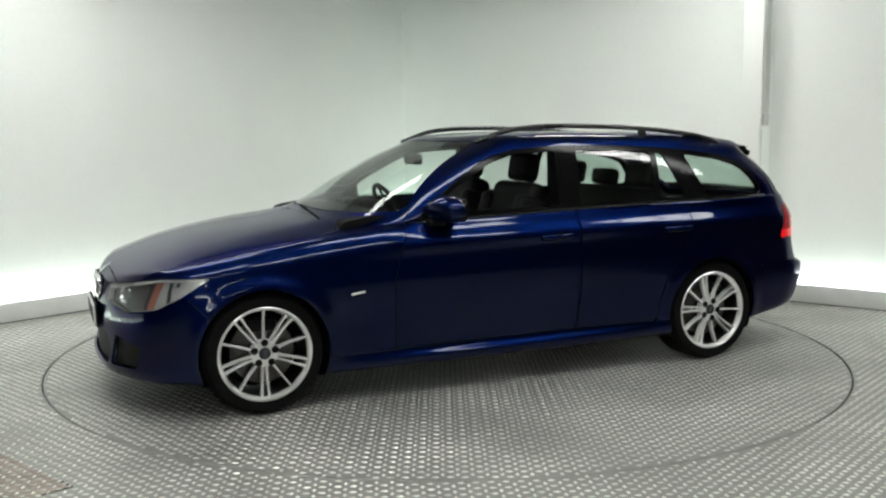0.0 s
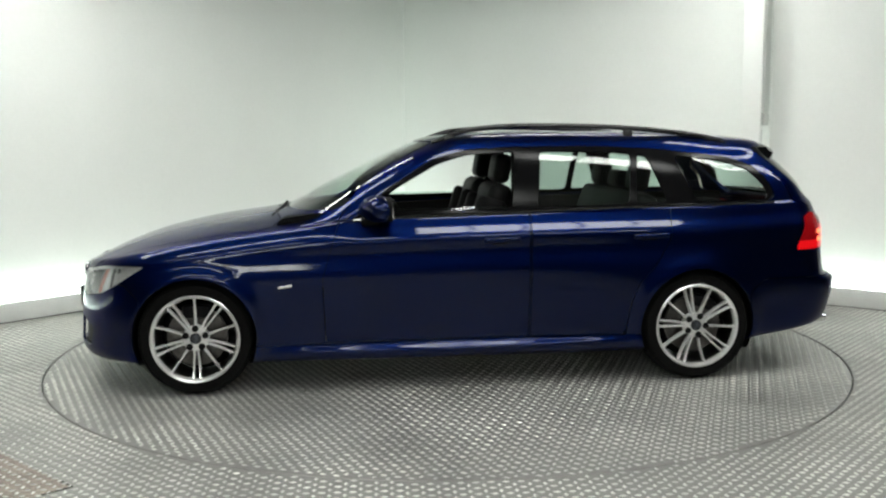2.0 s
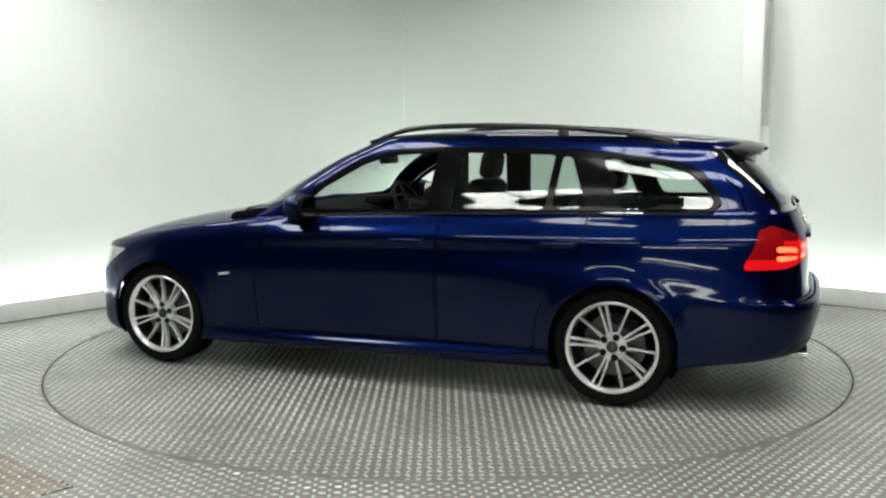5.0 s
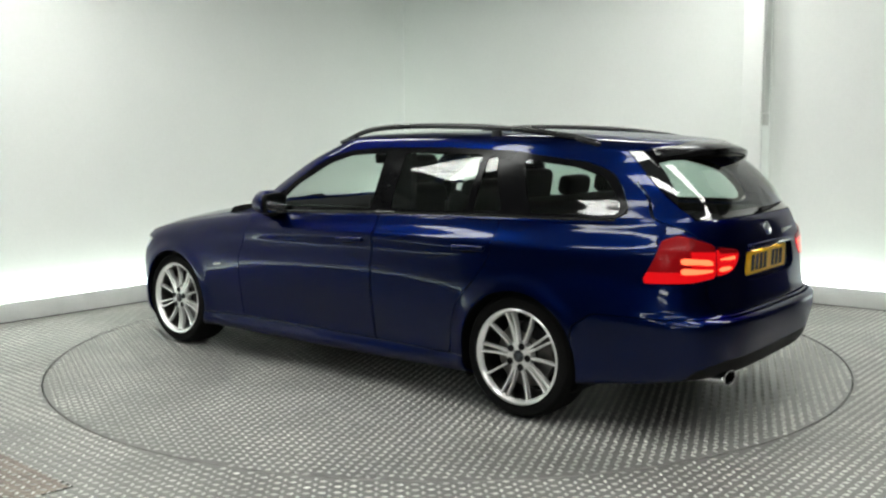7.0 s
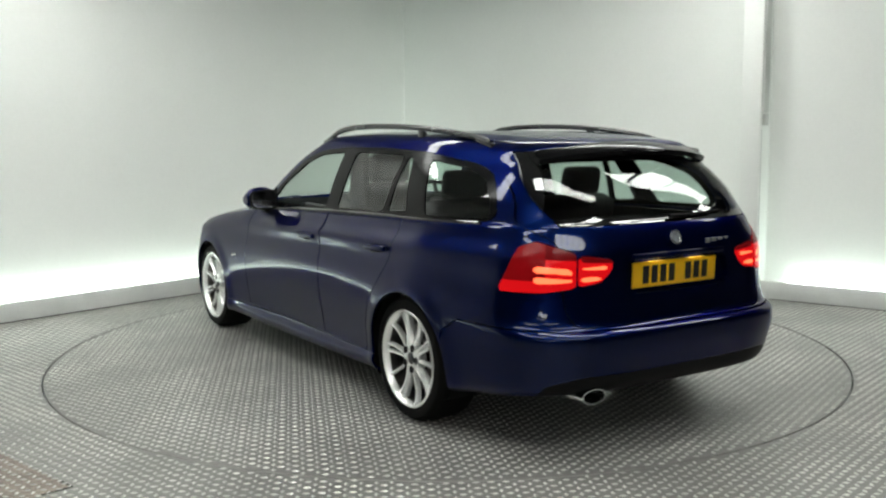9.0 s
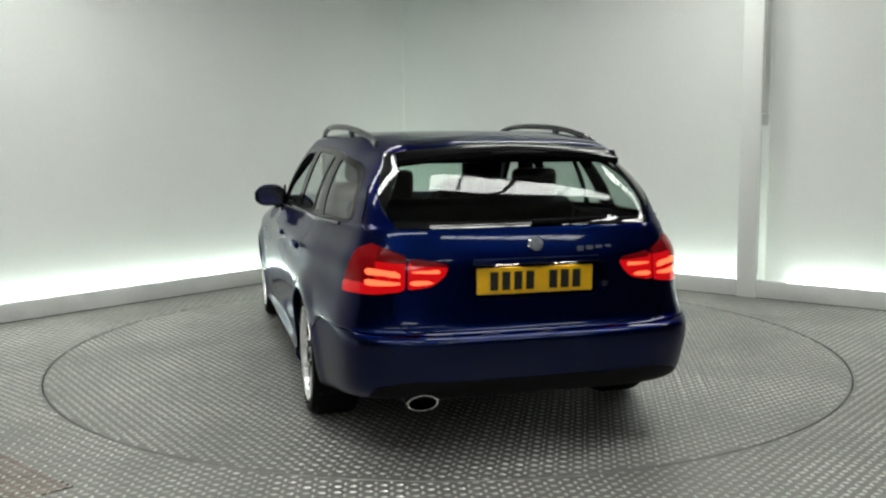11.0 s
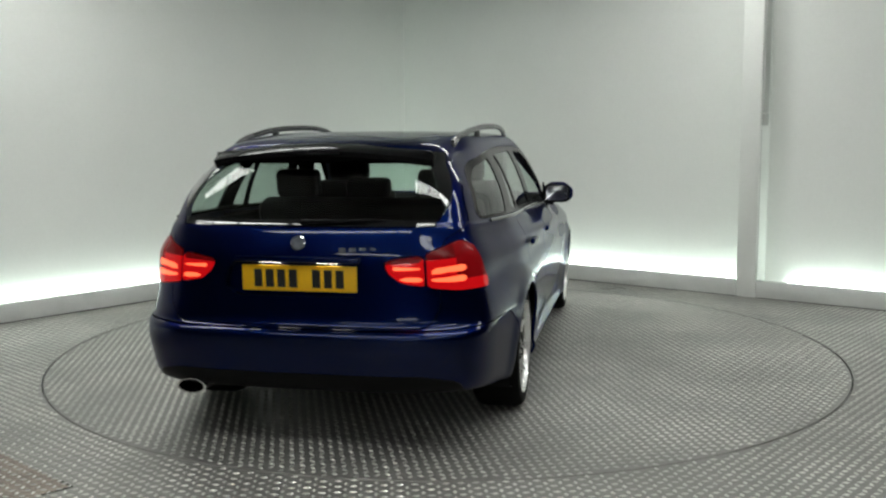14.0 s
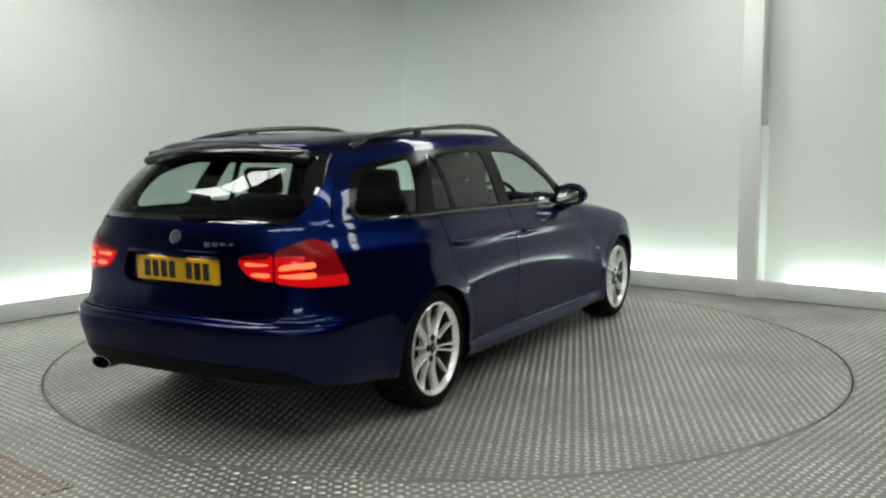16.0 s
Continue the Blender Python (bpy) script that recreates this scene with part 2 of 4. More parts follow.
def build_room():
    floor = empty("floor", "grey aluminium tread-plate floor around the turntable", kind="structure")
    hole, far = [], []
    n = 160
    bm = bmesh.new()
    for i in range(n):
        a = 2 * math.pi * i / n
        c, s = math.cos(a), math.sin(a)
        r2 = 18.0
        hole.append(bm.verts.new(((TABLE_R + 0.006) * c, (TABLE_R + 0.006) * s, 0)))
        far.append(bm.verts.new((r2 * c, r2 * s, 0)))
    low = [bm.verts.new((v.co.x, v.co.y, -0.03)) for v in hole]
    for i in range(n):
        j = (i + 1) % n
        bm.faces.new((hole[i], far[i], far[j], hole[j]))
        bm.faces.new((low[i], hole[i], hole[j], low[j]))
    part("floor_plate", bm, PLATE, floor, smooth=False)
    part("pit_rim", lathe([(TABLE_R - 0.05, -0.031), (TABLE_R + 0.03, -0.031)], 96), SEAM, floor, "dark gap around the turntable")
    # walls
    for name, fr, length, d, label in (("wall_left", LF, LEFT_LEN, DEPTH["left"], "plain white painted studio wall"), ("wall_right", RF, RIGHT_LEN, DEPTH["right"], "white painted studio wall with a pilaster")):
        w = part(name, box((length + 0.6, 0.12, CEIL), fr @ pose(length / 2 - 0.3, -d - 0.06, CEIL / 2)), WALL, None, label, smooth=False)
        tagged(w, kind="structure")
    d = DEPTH["right"]
    post = part("pilaster", box((POST_B - POST_A, d + 0.005, CEIL), RF @ pose((POST_A + POST_B) / 2, -d / 2 + 0.0025, CEIL / 2), 0.006), WALL, None, "white boxed pilaster on the studio wall")
    tagged(post, kind="structure")
    runs = [("plinth_left", LF, 0.0, LEFT_LEN, "left", 0.05), ("plinth_corner", RF, 0.0, POST_A, "right", 0.03), ("plinth_right", RF, POST_B, RIGHT_LEN, "right", 0.22)]
    for name, fr, a, b, side_, off in runs:
        d = DEPTH[side_]
        ob = part(name, box((b - a - 0.006, 0.025, PLINTH_H), fr @ pose((a + b) / 2, -0.0125, PLINTH_H / 2 + 0.005), 0.004), PLINTH, None, "low white plinth board hiding strip lights")
        tagged(ob, kind="structure")
        # dark strip fills the joint to paint the shadow gap under the board
        gap = part("plinth_shadow_strip", box((b - a - 0.01, 0.016, 0.008), fr @ pose((a + b) / 2, -0.012, 0.0045)), SEAM, None, "dark strip painting the shadow gap under the plinth", smooth=False)
        tagged(gap, kind="structure")
        tray = part("light_tray", box((b - a - 0.01, d - 0.03, 0.02), fr @ pose((a + b) / 2, -0.03 - (d - 0.03) / 2 + 0.003, 0.012)), PLINTH, None, "white tray behind the plinth", smooth=False)
        tagged(tray, kind="structure")
        strip = empty("strip_light", "long cool white strip light behind the plinth", "strip light", "strip lights along the walls")
        part("diffuser", box((b - a - off, 0.03, 0.02), fr @ pose((a + b + off) / 2, -d + 0.035, 0.052), 0.006), STRIPGLOW, strip)
        part("housing", box((b - a - off, 0.04, 0.018), fr @ pose((a + b + off) / 2, -d + 0.035, 0.032), 0.003), GREYPLASTIC, strip)
        mid = fr @ Vector(((a + b + off) / 2, -d + 0.035, 0.085))
        along = (fr.to_3x3() @ Vector((1, 0, 0)))
        inward = (fr.to_3x3() @ Vector((0, 1, 0)))
        aim = (Vector((0, 0, 1)) - inward * 0.5).normalized()
        side = along
        rot = Matrix((side, (-aim).cross(side), -aim)).transposed().to_4x4()
        area_lamp("strip_lamp", Matrix.Translation(mid) @ rot, b - a - off, 0.03, STRIP_POWER * (b - a), (0.84, 1.0, 0.90))
    # cable, small box, and a grey strip painting shade on the pilaster's side
    cond = empty("cable_conduit", "grey shade strip on the pilaster with a small box and cable", "trunking")
    # flat grey strip darkens the pilaster's side above the box, as shade
    part("trunking", box((0.022, 0.115, CEIL - 1.56), RF @ pose(POST_B + 0.0115, -0.062, (CEIL + 1.56) / 2), 0.004), GREYPLASTIC, cond, "grey strip painting the pilaster's shaded side")
    part("junction_box", box((0.034, 0.07, 0.10), RF @ pose(POST_B + 0.0175, -0.058, 1.505), 0.008), GREYPLASTIC, cond, "small grey box")
    part("lower_cable", tube([RF @ Vector((POST_B + 0.005, -0.012, z)) for z in (1.42, 1.0, 0.6, 0.16)], 0.005, 8), PLINTH, cond)
    # unseen ceiling and dark walls, added to close the room and darken reflections
    cl = part("ceiling", box((24, 30, 0.1), pose(0, -3, CEIL + 0.05)), CEILING, None, "unseen grey ceiling added to close the studio", smooth=False)
    tagged(cl, kind="structure")
    for name, x, y, sx, sy in (("wall_back", 0, -13.5, 16, 0.15), ("wall_side_a", -6.8, -8.2, 0.15, 10.6), ("wall_side_b", 7.2, -6.65, 0.15, 13.9), ("wall_side_c", 5.85, 0.30, 2.75, 0.15)):
        w = part(name, box((sx, sy, CEIL), pose(x, y, CEIL / 2)), DARKWALL, None, "unseen dark wall added to close the studio", smooth=False)
        tagged(w, kind="structure")
    # ceiling lights: a long framed diffuser in five bays
    first = None
    for x, y in PANELS:
        at = pose(x, y, CEIL - 0.05)
        if first is None:
            first = empty("ceiling_light", "long white ceiling light with dark cross bars", "ceiling light", "ceiling lights", m=at)
            part("diffuser", box((2.50, 0.40, 0.02), pose(0, 0, -0.005)), GLOW, first, smooth=False)
            for dx, dy, lx, ly in ((1.27, 0, 0.04, 0.48), (-1.27, 0, 0.04, 0.48), (0, 0.22, 2.5, 0.04), (0, -0.22, 2.5, 0.04)):
                part("frame_bar", box((lx, ly, 0.07), pose(dx, dy, 0), 0.004), LAMPFRAME, first)
            for dx in (-0.75, -0.25, 0.25, 0.75):
                part("cross_bar", box((0.04, 0.40, 0.03), pose(dx, 0, -0.02), 0.004), LAMPFRAME, first)
        else:
            copy_thing(first, at)
    high = copy_thing(first, pose(-1.1, -13.36, 2.74, 90, 0, 0))
    tagged(high, "long white wall light high on the unseen back wall")


build_room()


def build_turntable():
    t = empty("turntable", "round aluminium tread-plate turntable flush with the floor", "turntable")
    part("disc", lathe([(0.0, 0.0), (TABLE_R - 0.006, 0.0), (TABLE_R - 0.004, -0.002), (TABLE_R - 0.004, -0.028)], 160), PLATE, t, smooth=False)
    return t


turntable = build_turntable()


def lugs(name, parent, keep, pitch=0.043, turn=radians(45), reach=4.2, label="raised tread lugs"):
    """Raised lozenges in alternating directions, joined into one mesh."""
    verts, faces = [], []
    n = int(reach / pitch)
    ct, st = math.cos(turn), math.sin(turn)
    for i in range(-n, n + 1):
        for j in range(-n, n + 1):
            x0, y0 = i * pitch, j * pitch
            x, y = x0 * ct - y0 * st, x0 * st + y0 * ct
            if not keep(x, y):
                continue
            a = turn + (math.pi / 4 if (i + j) % 2 else -math.pi / 4)
            c, s = math.cos(a), math.sin(a)
            base = len(verts)
            for u, v, z in ((-0.0175, 0, 0), (0, -0.0100, 0), (0.0175, 0, 0), (0, 0.0100, 0), (-0.007, 0, 0.0048), (0.007, 0, 0.0048)):
                verts.append((x + u * c - v * s, y + u * s + v * c, z + 0.0002))
            faces += [(base, base + 1, base + 5, base + 4), (base + 1, base + 2, base + 5), (base + 2, base + 3, base + 4, base + 5), (base + 3, base, base + 4)]
    ob = mesh_object(name, verts, faces, LUG, parent, label, smooth=False)
    return tagged(ob, kind="stuff")


lugs("tread_lug", turntable, lambda x, y: x * x + y * y < (TABLE_R - 0.016) ** 2)


def on_floor(x, y):
    r2 = x * x + y * y
    if r2 < (TABLE_R + 0.018) ** 2 or y < -7.0 or abs(x) > 5.6:
        return False
    q = Vector((x, y, 0)) - CORNER
    return q.dot(L_IN) > 0.02 and q.dot(R_IN) > 0.02


lugs("floor_lug", bpy.data.objects["floor"], on_floor, turn=radians(49), reach=9.0)


def build_floor_cover():
    """A worn cover plate let into the floor near the turntable's edge."""
    a = Vector((-1.489, -2.517, 0))
    e, f = Vector((-0.763, 0.646, 0)), Vector((-0.70, -0.71, 0))
    corner = [a, a + e * 1.5, a + e * 1.5 + f * 1.2, a + f * 1.2]
    bm = bmesh.new()
    low, top = [bm.verts.new((p.x, p.y, 0.0)) for p in corner], [bm.verts.new((p.x, p.y, 0.0012)) for p in corner]
    bm.faces.new(top)
    for i in range(4):
        bm.faces.new((low[i], low[(i + 1) % 4], top[(i + 1) % 4], top[i]))
    cover = part("floor_cover", bm, RUST, None, "brownish worn metal cover plate in the floor", smooth=False)
    tagged(cover, category="floor plate")
    for p, d, n in ((a, e, 0.09), (a, f, 0.13)):
        m = Matrix.Translation(p + d * (n / 2)) @ Matrix.Rotation(math.atan2(d.y, d.x), 4, "Z")
        part("seam", box((n, 0.008, 0.005), m), SEAM, cover, smooth=False)


build_floor_cover()


# ---- the car: x forward, y to its left, z up, origin on the ground midway between the axles ----
def curve(xs, ys):
    """Monotone cubic through the given pairs."""
    xs, ys = np.array(xs, float), np.array(ys, float)
    if xs[0] > xs[-1]:
        xs, ys = xs[::-1], ys[::-1]
    h, d = np.diff(xs), np.diff(ys) / np.diff(xs)
    m = np.zeros_like(xs)
    m[0], m[-1] = d[0], d[-1]
    for i in range(1, len(xs) - 1):
        if d[i - 1] * d[i] > 0:
            w1, w2 = 2 * h[i] + h[i - 1], h[i] + 2 * h[i - 1]
            m[i] = (w1 + w2) / (w1 / d[i - 1] + w2 / d[i])

    def f(x):
        x = np.clip(np.asarray(x, float), xs[0], xs[-1])
        i = np.clip(np.searchsorted(xs, x) - 1, 0, len(xs) - 2)
        t = (x - xs[i]) / h[i]
        return ys[i] * (1 + 2 * t) * (1 - t) ** 2 + m[i] * h[i] * t * (1 - t) ** 2 + ys[i + 1] * t * t * (3 - 2 * t) + m[i + 1] * h[i] * t * t * (t - 1)
    return f


HALF = curve([-2.4, -1.9, -1.38, -0.5, 0.5, 1.38, 1.8, 2.2], [0.755, 0.838, 0.903, 0.893, 0.890, 0.900, 0.868, 0.80])
HOOD = curve([0.4, 0.6, 0.95, 1.2, 1.5, 1.75, 1.95, 2.08], [1.0, 0.985, 0.950, 0.918, 0.870, 0.805, 0.728, 0.650])
DROP = curve([0.0, 0.3, 0.5, 0.7, 0.85, 1.0], [0.0, 0.005, 0.016, 0.045, 0.085, 0.16])
Z_AT = [2.1, 1.4, 0.6, -0.5, -1.4, -2.2]
G_AT = [0.9, 0.1, -0.5, -1.2, -1.7, -2.0]
# each ring: front x, its corner length, rear x, its corner length, side insets front/middle/rear, heights
RINGS = []


def ring(xf, cf, xr, cr, inset, heights, at=Z_AT, hood=False, nf=2.5, nr=3.9):
    RINGS.append((xf, cf, xr, cr, curve([1.3, 0.0, -1.6], inset), curve(at, heights), hood, nf, nr))


ring(2.04, 0.50, -2.23, 0.42, [0.10, 0.10, 0.10], [0.175, 0.165, 0.155, 0.155, 0.18, 0.27])
ring(2.105, 0.52, -2.295, 0.44, [0.035, 0.03, 0.04], [0.19, 0.18, 0.175, 0.185, 0.205, 0.285])
ring(2.125, 0.52, -2.325, 0.45, [0.015, 0.012, 0.02], [0.25, 0.23, 0.215, 0.225, 0.25, 0.33])
ring(2.12, 0.52, -2.345, 0.45, [0.008, 0.045, 0.01], [0.33, 0.29, 0.255, 0.265, 0.29, 0.40])
ring(2.115, 0.52, -2.362, 0.45, [0.0, 0.024, 0.0], [0.43, 0.42, 0.40, 0.42, 0.43, 0.485])
ring(2.105, 0.52, -2.362, 0.46, [0.0, 0.004, 0.0], [0.52, 0.54, 0.54, 0.55, 0.55, 0.535])
ring(2.095, 0.52, -2.304, 0.46, [0.003, 0.0, 0.012], [0.57, 0.62, 0.64, 0.66, 0.655, 0.575])
ring(2.085, 0.52, -2.292, 0.46, [0.014, 0.015, 0.036], [0.61, 0.69, 0.74, 0.77, 0.77, 0.70])
ring(2.072, 0.52, -2.282, 0.46, [0.022, 0.006, 0.044], [0.64, 0.745, 0.805, 0.832, 0.84, 0.84])
ring(2.045, 0.52, -2.255, 0.45, [0.065, 0.047, 0.085], [0.66, 0.80, 0.872, 0.90, 0.915, 0.93], hood=True, nf=2.9)
ring(1.985, 0.52, -2.228, 0.42, [0.095, 0.070, 0.108], [0.70, 0.82, 0.915, 0.950, 0.975, 0.985], hood=True, nf=3.0)
ring(1.70, 0.50, -2.222, 0.41, [0.115, 0.078, 0.112], [0.70, 0.83, 0.918, 0.954, 0.979, 0.990], hood=True, nf=3.2)
ring(1.35, 0.48, -2.218, 0.40, [0.13, 0.083, 0.115], [0.70, 0.84, 0.921, 0.957, 0.982, 0.994], hood=True, nf=3.2)
ring(1.05, 0.42, -2.214, 0.39, [0.14, 0.088, 0.118], [0.70, 0.84, 0.924, 0.960, 0.985, 0.997], hood=True, nf=2.9)
ring(0.95, 0.40, -2.208, 0.38, [0.10, 0.092, 0.122], [0.958, 0.925, 0.966, 0.992, 1.0, 1.002], at=[0.95, 0.55, -0.5, -1.4, -1.8, -2.2], nf=2.4)
ring(0.67, 0.36, -2.145, 0.36, [0.15, 0.138, 0.158], [1.105, 1.10, 1.10, 1.105, 1.10, 1.10], at=G_AT, nf=2.4)
ring(0.38, 0.30, -2.060, 0.34, [0.20, 0.192, 0.216], [1.24, 1.24, 1.235, 1.225, 1.19, 1.195], at=G_AT, nf=2.9)
ring(0.18, 0.26, -1.988, 0.32, [0.24, 0.237, 0.265], [1.335, 1.325, 1.316, 1.298, 1.245, 1.268], at=G_AT, nf=2.9)
ring(0.10, 0.25, -1.958, 0.31, [0.27, 0.268, 0.300], [1.367, 1.362, 1.356, 1.345, 1.303, 1.310], at=G_AT, nf=2.9)
ring(0.02, 0.25, -1.940, 0.31, [0.33, 0.330, 0.362], [1.382, 1.378, 1.386, 1.378, 1.345, 1.330], at=G_AT, nf=2.9)
ring(-0.20, 0.30, -1.780, 0.30, [0.53, 0.530, 0.560], [1.395, 1.395, 1.400, 1.395, 1.368, 1.350], at=G_AT, nf=2.3)
ring(-0.45, 0.20, -1.500, 0.20, [0.889, 0.889, 0.889], [1.402, 1.402, 1.404, 1.400, 1.382, 1.365], at=G_AT, nf=2.0)

NF, NS, NR = 46, 110, 40
SUB = 6


def ring_points(r):
    xf, cf, xr, cr, inset, heights, hood, nf, nr = r
    th = np.linspace(0, math.pi / 2, NF + 1)
    x0, x1 = xf - cf, xr + cr
    fx = x0 + cf * np.cos(th) ** (2 / nf)
    fy = np.maximum(0.0015, HALF(fx) - inset(fx)) * np.sin(th) ** (2 / nf)
    sx = np.linspace(x0, x1, NS + 1)[1:-1]
    sy = np.maximum(0.0015, HALF(sx) - inset(sx))
    th = np.linspace(math.pi / 2, 0, NR + 1)
    bx = x1 - cr * np.cos(th) ** (2 / nr)
    by = np.maximum(0.0015, HALF(bx) - inset(bx)) * np.sin(th) ** (2 / nr)
    x, y = np.concatenate([fx, sx, bx]), np.concatenate([fy, sy, by])
    z = heights(x)
    if hood:
        k = np.clip((x - 0.42) / 0.35, 0, 1)
        k = k * k * (3 - 2 * k)
        z = z * (1 - k) + (HOOD(x) - DROP(np.abs(y))) * k
    return np.stack([x, y, z], -1)


def build_skin():
    """The car's outer skin, left half: points, normals and quads."""
    base = np.stack([ring_points(r) for r in RINGS])
    k, n = base.shape[:2]
    rows = (k - 1) * SUB + 1
    grid = np.zeros((rows, n, 3))
    for i in range(n):
        col = base[:, i]
        s = np.concatenate([[0], np.cumsum(np.maximum(1e-4, np.linalg.norm(np.diff(col, axis=0), axis=1)))])
        at = np.concatenate([np.linspace(s[j], s[j + 1], SUB + 1)[:-1] for j in range(k - 1)] + [[s[-1]]])
        for c in range(3):
            grid[:, i, c] = curve(s, col[:, c])(at)
    grid[:, 0, 1] = 0
    grid[:, -1, 1] = 0
    grid[-1, :, 1] = 0
    # flared wheel arches
    for ax in (1.38, -1.38):
        away = np.hypot(grid[..., 0] - ax, grid[..., 2] - 0.308)
        grid[..., 1] += np.where(grid[..., 1] > 0.6, 0.013 * np.exp(-((away - 0.335) / 0.040) ** 2), 0.0)
    du, dv = np.gradient(grid, axis=1), np.gradient(grid, axis=0)
    nrm = np.cross(du, dv)
    nrm *= np.where(nrm[..., 1:2] * 0 + (nrm * (grid - np.array([-0.2, 0, 0.6]))).sum(-1, keepdims=True) < 0, -1, 1)
    nrm[:, 0, 1] = 0
    nrm[:, -1, 1] = 0
    nrm /= np.maximum(1e-9, np.linalg.norm(nrm, axis=-1, keepdims=True))
    # the rings crowd together where the hood meets the side: smooth the normals a little there
    for _ in range(3):
        p = np.pad(nrm, ((1, 1), (0, 0), (0, 0)), mode="edge")
        nrm = (p[:-2] + 2 * nrm + p[2:]) / 4
        nrm /= np.maximum(1e-9, np.linalg.norm(nrm, axis=-1, keepdims=True))
    polys = [(r * n + c, r * n + c + 1, (r + 1) * n + c + 1, (r + 1) * n + c) for r in range(rows - 1) for c in range(n - 1)]
    return list(grid.reshape(-1, 3)), list(nrm.reshape(-1, 3)), polys


SKIN_V, SKIN_N, SKIN_P = build_skin()


def split(polys, g):
    """Cut polygons of the skin along g = 0; returns the part where g > 0 and the rest."""
    used = sorted({i for p in polys for i in p})
    val = dict(zip(used, g(*np.array([SKIN_V[i] for i in used]).T))) if used else {}
    cut, inside, outside = {}, [], []

    def crossing(a, b):
        key = (a, b) if a < b else (b, a)
        if key not in cut:
            t = val[a] / (val[a] - val[b])
            SKIN_V.append(SKIN_V[a] * (1 - t) + SKIN_V[b] * t)
            m = SKIN_N[a] * (1 - t) + SKIN_N[b] * t
            SKIN_N.append(m / max(1e-9, np.linalg.norm(m)))
            cut[key] = len(SKIN_V) - 1
        return cut[key]
    for p in polys:
        s = [val[i] > 0 for i in p]
        if all(s):
            inside.append(p)
        elif not any(s):
            outside.append(p)
        else:
            a, b = [], []
            for i, j in zip(p, (*p[1:], p[0])):
                (a if val[i] > 0 else b).append(i)
                if (val[i] > 0) != (val[j] > 0):
                    c = crossing(i, j)
                    a.append(c)
                    b.append(c)
            if len(a) > 2:
                inside.append(tuple(a))
            if len(b) > 2:
                outside.append(tuple(b))
    return inside, outside


def polygon(points):
    """Signed distance to an outline of pairs, positive inside."""
    q = np.array(points, float)

    def f(a, b):
        a, b = np.asarray(a, float), np.asarray(b, float)
        best, odd = np.full(a.shape, 1e9), np.zeros(a.shape, bool)
        for (x0, y0), (x1, y1) in zip(q, np.roll(q, -1, 0)):
            ex, ey = x1 - x0, y1 - y0
            t = np.clip(((a - x0) * ex + (b - y0) * ey) / (ex * ex + ey * ey), 0, 1)
            best = np.minimum(best, np.hypot(a - x0 - t * ex, b - y0 - t * ey))
            if ey:
                odd ^= ((y0 > b) != (y1 > b)) & (a < (x1 - x0) * (b - y0) / ey + x0)
        return np.where(odd, best, -best)
    return f


def rounded(points, r=0.03, steps=4):
    """An outline with its corners rounded off."""
    out, n = [], len(points)
    for i in range(n):
        a, b, c = (Vector(points[(i + d) % n]) for d in (-1, 0, 1))
        u, v = a - b, c - b
        k = min(r, u.length * 0.45, v.length * 0.45)
        p0, p1 = b + u.normalized() * k, b + v.normalized() * k
        for s in range(steps + 1):
            t = s / steps
            out.append(tuple(p0 * (1 - t) ** 2 + b * 2 * t * (1 - t) + p1 * t * t))
    return out


def take(polys, g, gap=0.0022):
    """Split with a panel gap between the two sides."""
    inside, rest = split(polys, lambda x, y, z: g(x, y, z) - gap)
    _, outside = split(rest, lambda x, y, z: g(x, y, z) + gap)
    return inside, outside


def skin_part(name, polys, mat, parent, label="", sides=(1,), lift=0.0, depth=0.014):
    """A mesh from skin polygons with a rim turned inwards; sides holds 1 for the left, -1 for the right, or both."""
    index, verts, norms, faces = {}, [], [], []
    edges = {}
    for p in polys:
        for a, b in zip(p, (*p[1:], p[0])):
            if (b, a) in edges:
                edges[(b, a)] += 1
                edges[(a, b)] = 2
            else:
                edges[(a, b)] = edges.get((a, b), 0) + 1
    border = [e for e, k in edges.items() if k == 1 and (e[1], e[0]) not in edges and max(abs(SKIN_V[e[0]][1]), abs(SKIN_V[e[1]][1])) > 1e-6]
    for side in sides:
        index.clear()
        flip = np.array([1, side, 1])

        def at(i):
            if i not in index:
                index[i] = len(verts)
                verts.append((SKIN_V[i] + SKIN_N[i] * lift) * flip)
                norms.append(SKIN_N[i] * flip)
            return index[i]
        for p in polys:
            f = [at(i) for i in p]
            faces.append(f if (side > 0) == SKIN_OUT else f[::-1])
        if depth:
            rim = {}
            for e in border:
                d = SKIN_V[e[1]] - SKIN_V[e[0]]
                out = np.cross(d, SKIN_N[e[0]])
                out /= max(1e-9, np.linalg.norm(out))
                q = []
                for i in e:
                    for drop in (0.0, depth):
                        verts.append((SKIN_V[i] + SKIN_N[i] * (lift - drop)) * flip)
                        norms.append((out * (1 if SKIN_OUT else -1)) * flip)
                        q.append(len(verts) - 1)
                f = [q[0], q[1], q[3], q[2]]
                faces.append(f if (side > 0) == SKIN_OUT else f[::-1])
    return mesh_object(name, verts, faces, mat, parent, label, normals=norms)


_a, _b, _c = (SKIN_V[i] for i in SKIN_P[len(SKIN_P) // 3][:3])
SKIN_OUT = bool(np.dot(np.cross(_b - _a, _c - _b), SKIN_N[SKIN_P[len(SKIN_P) // 3][0]]) > 0)

AXLE, HUB_Z, ARCH = 1.38, 0.308, 0.327

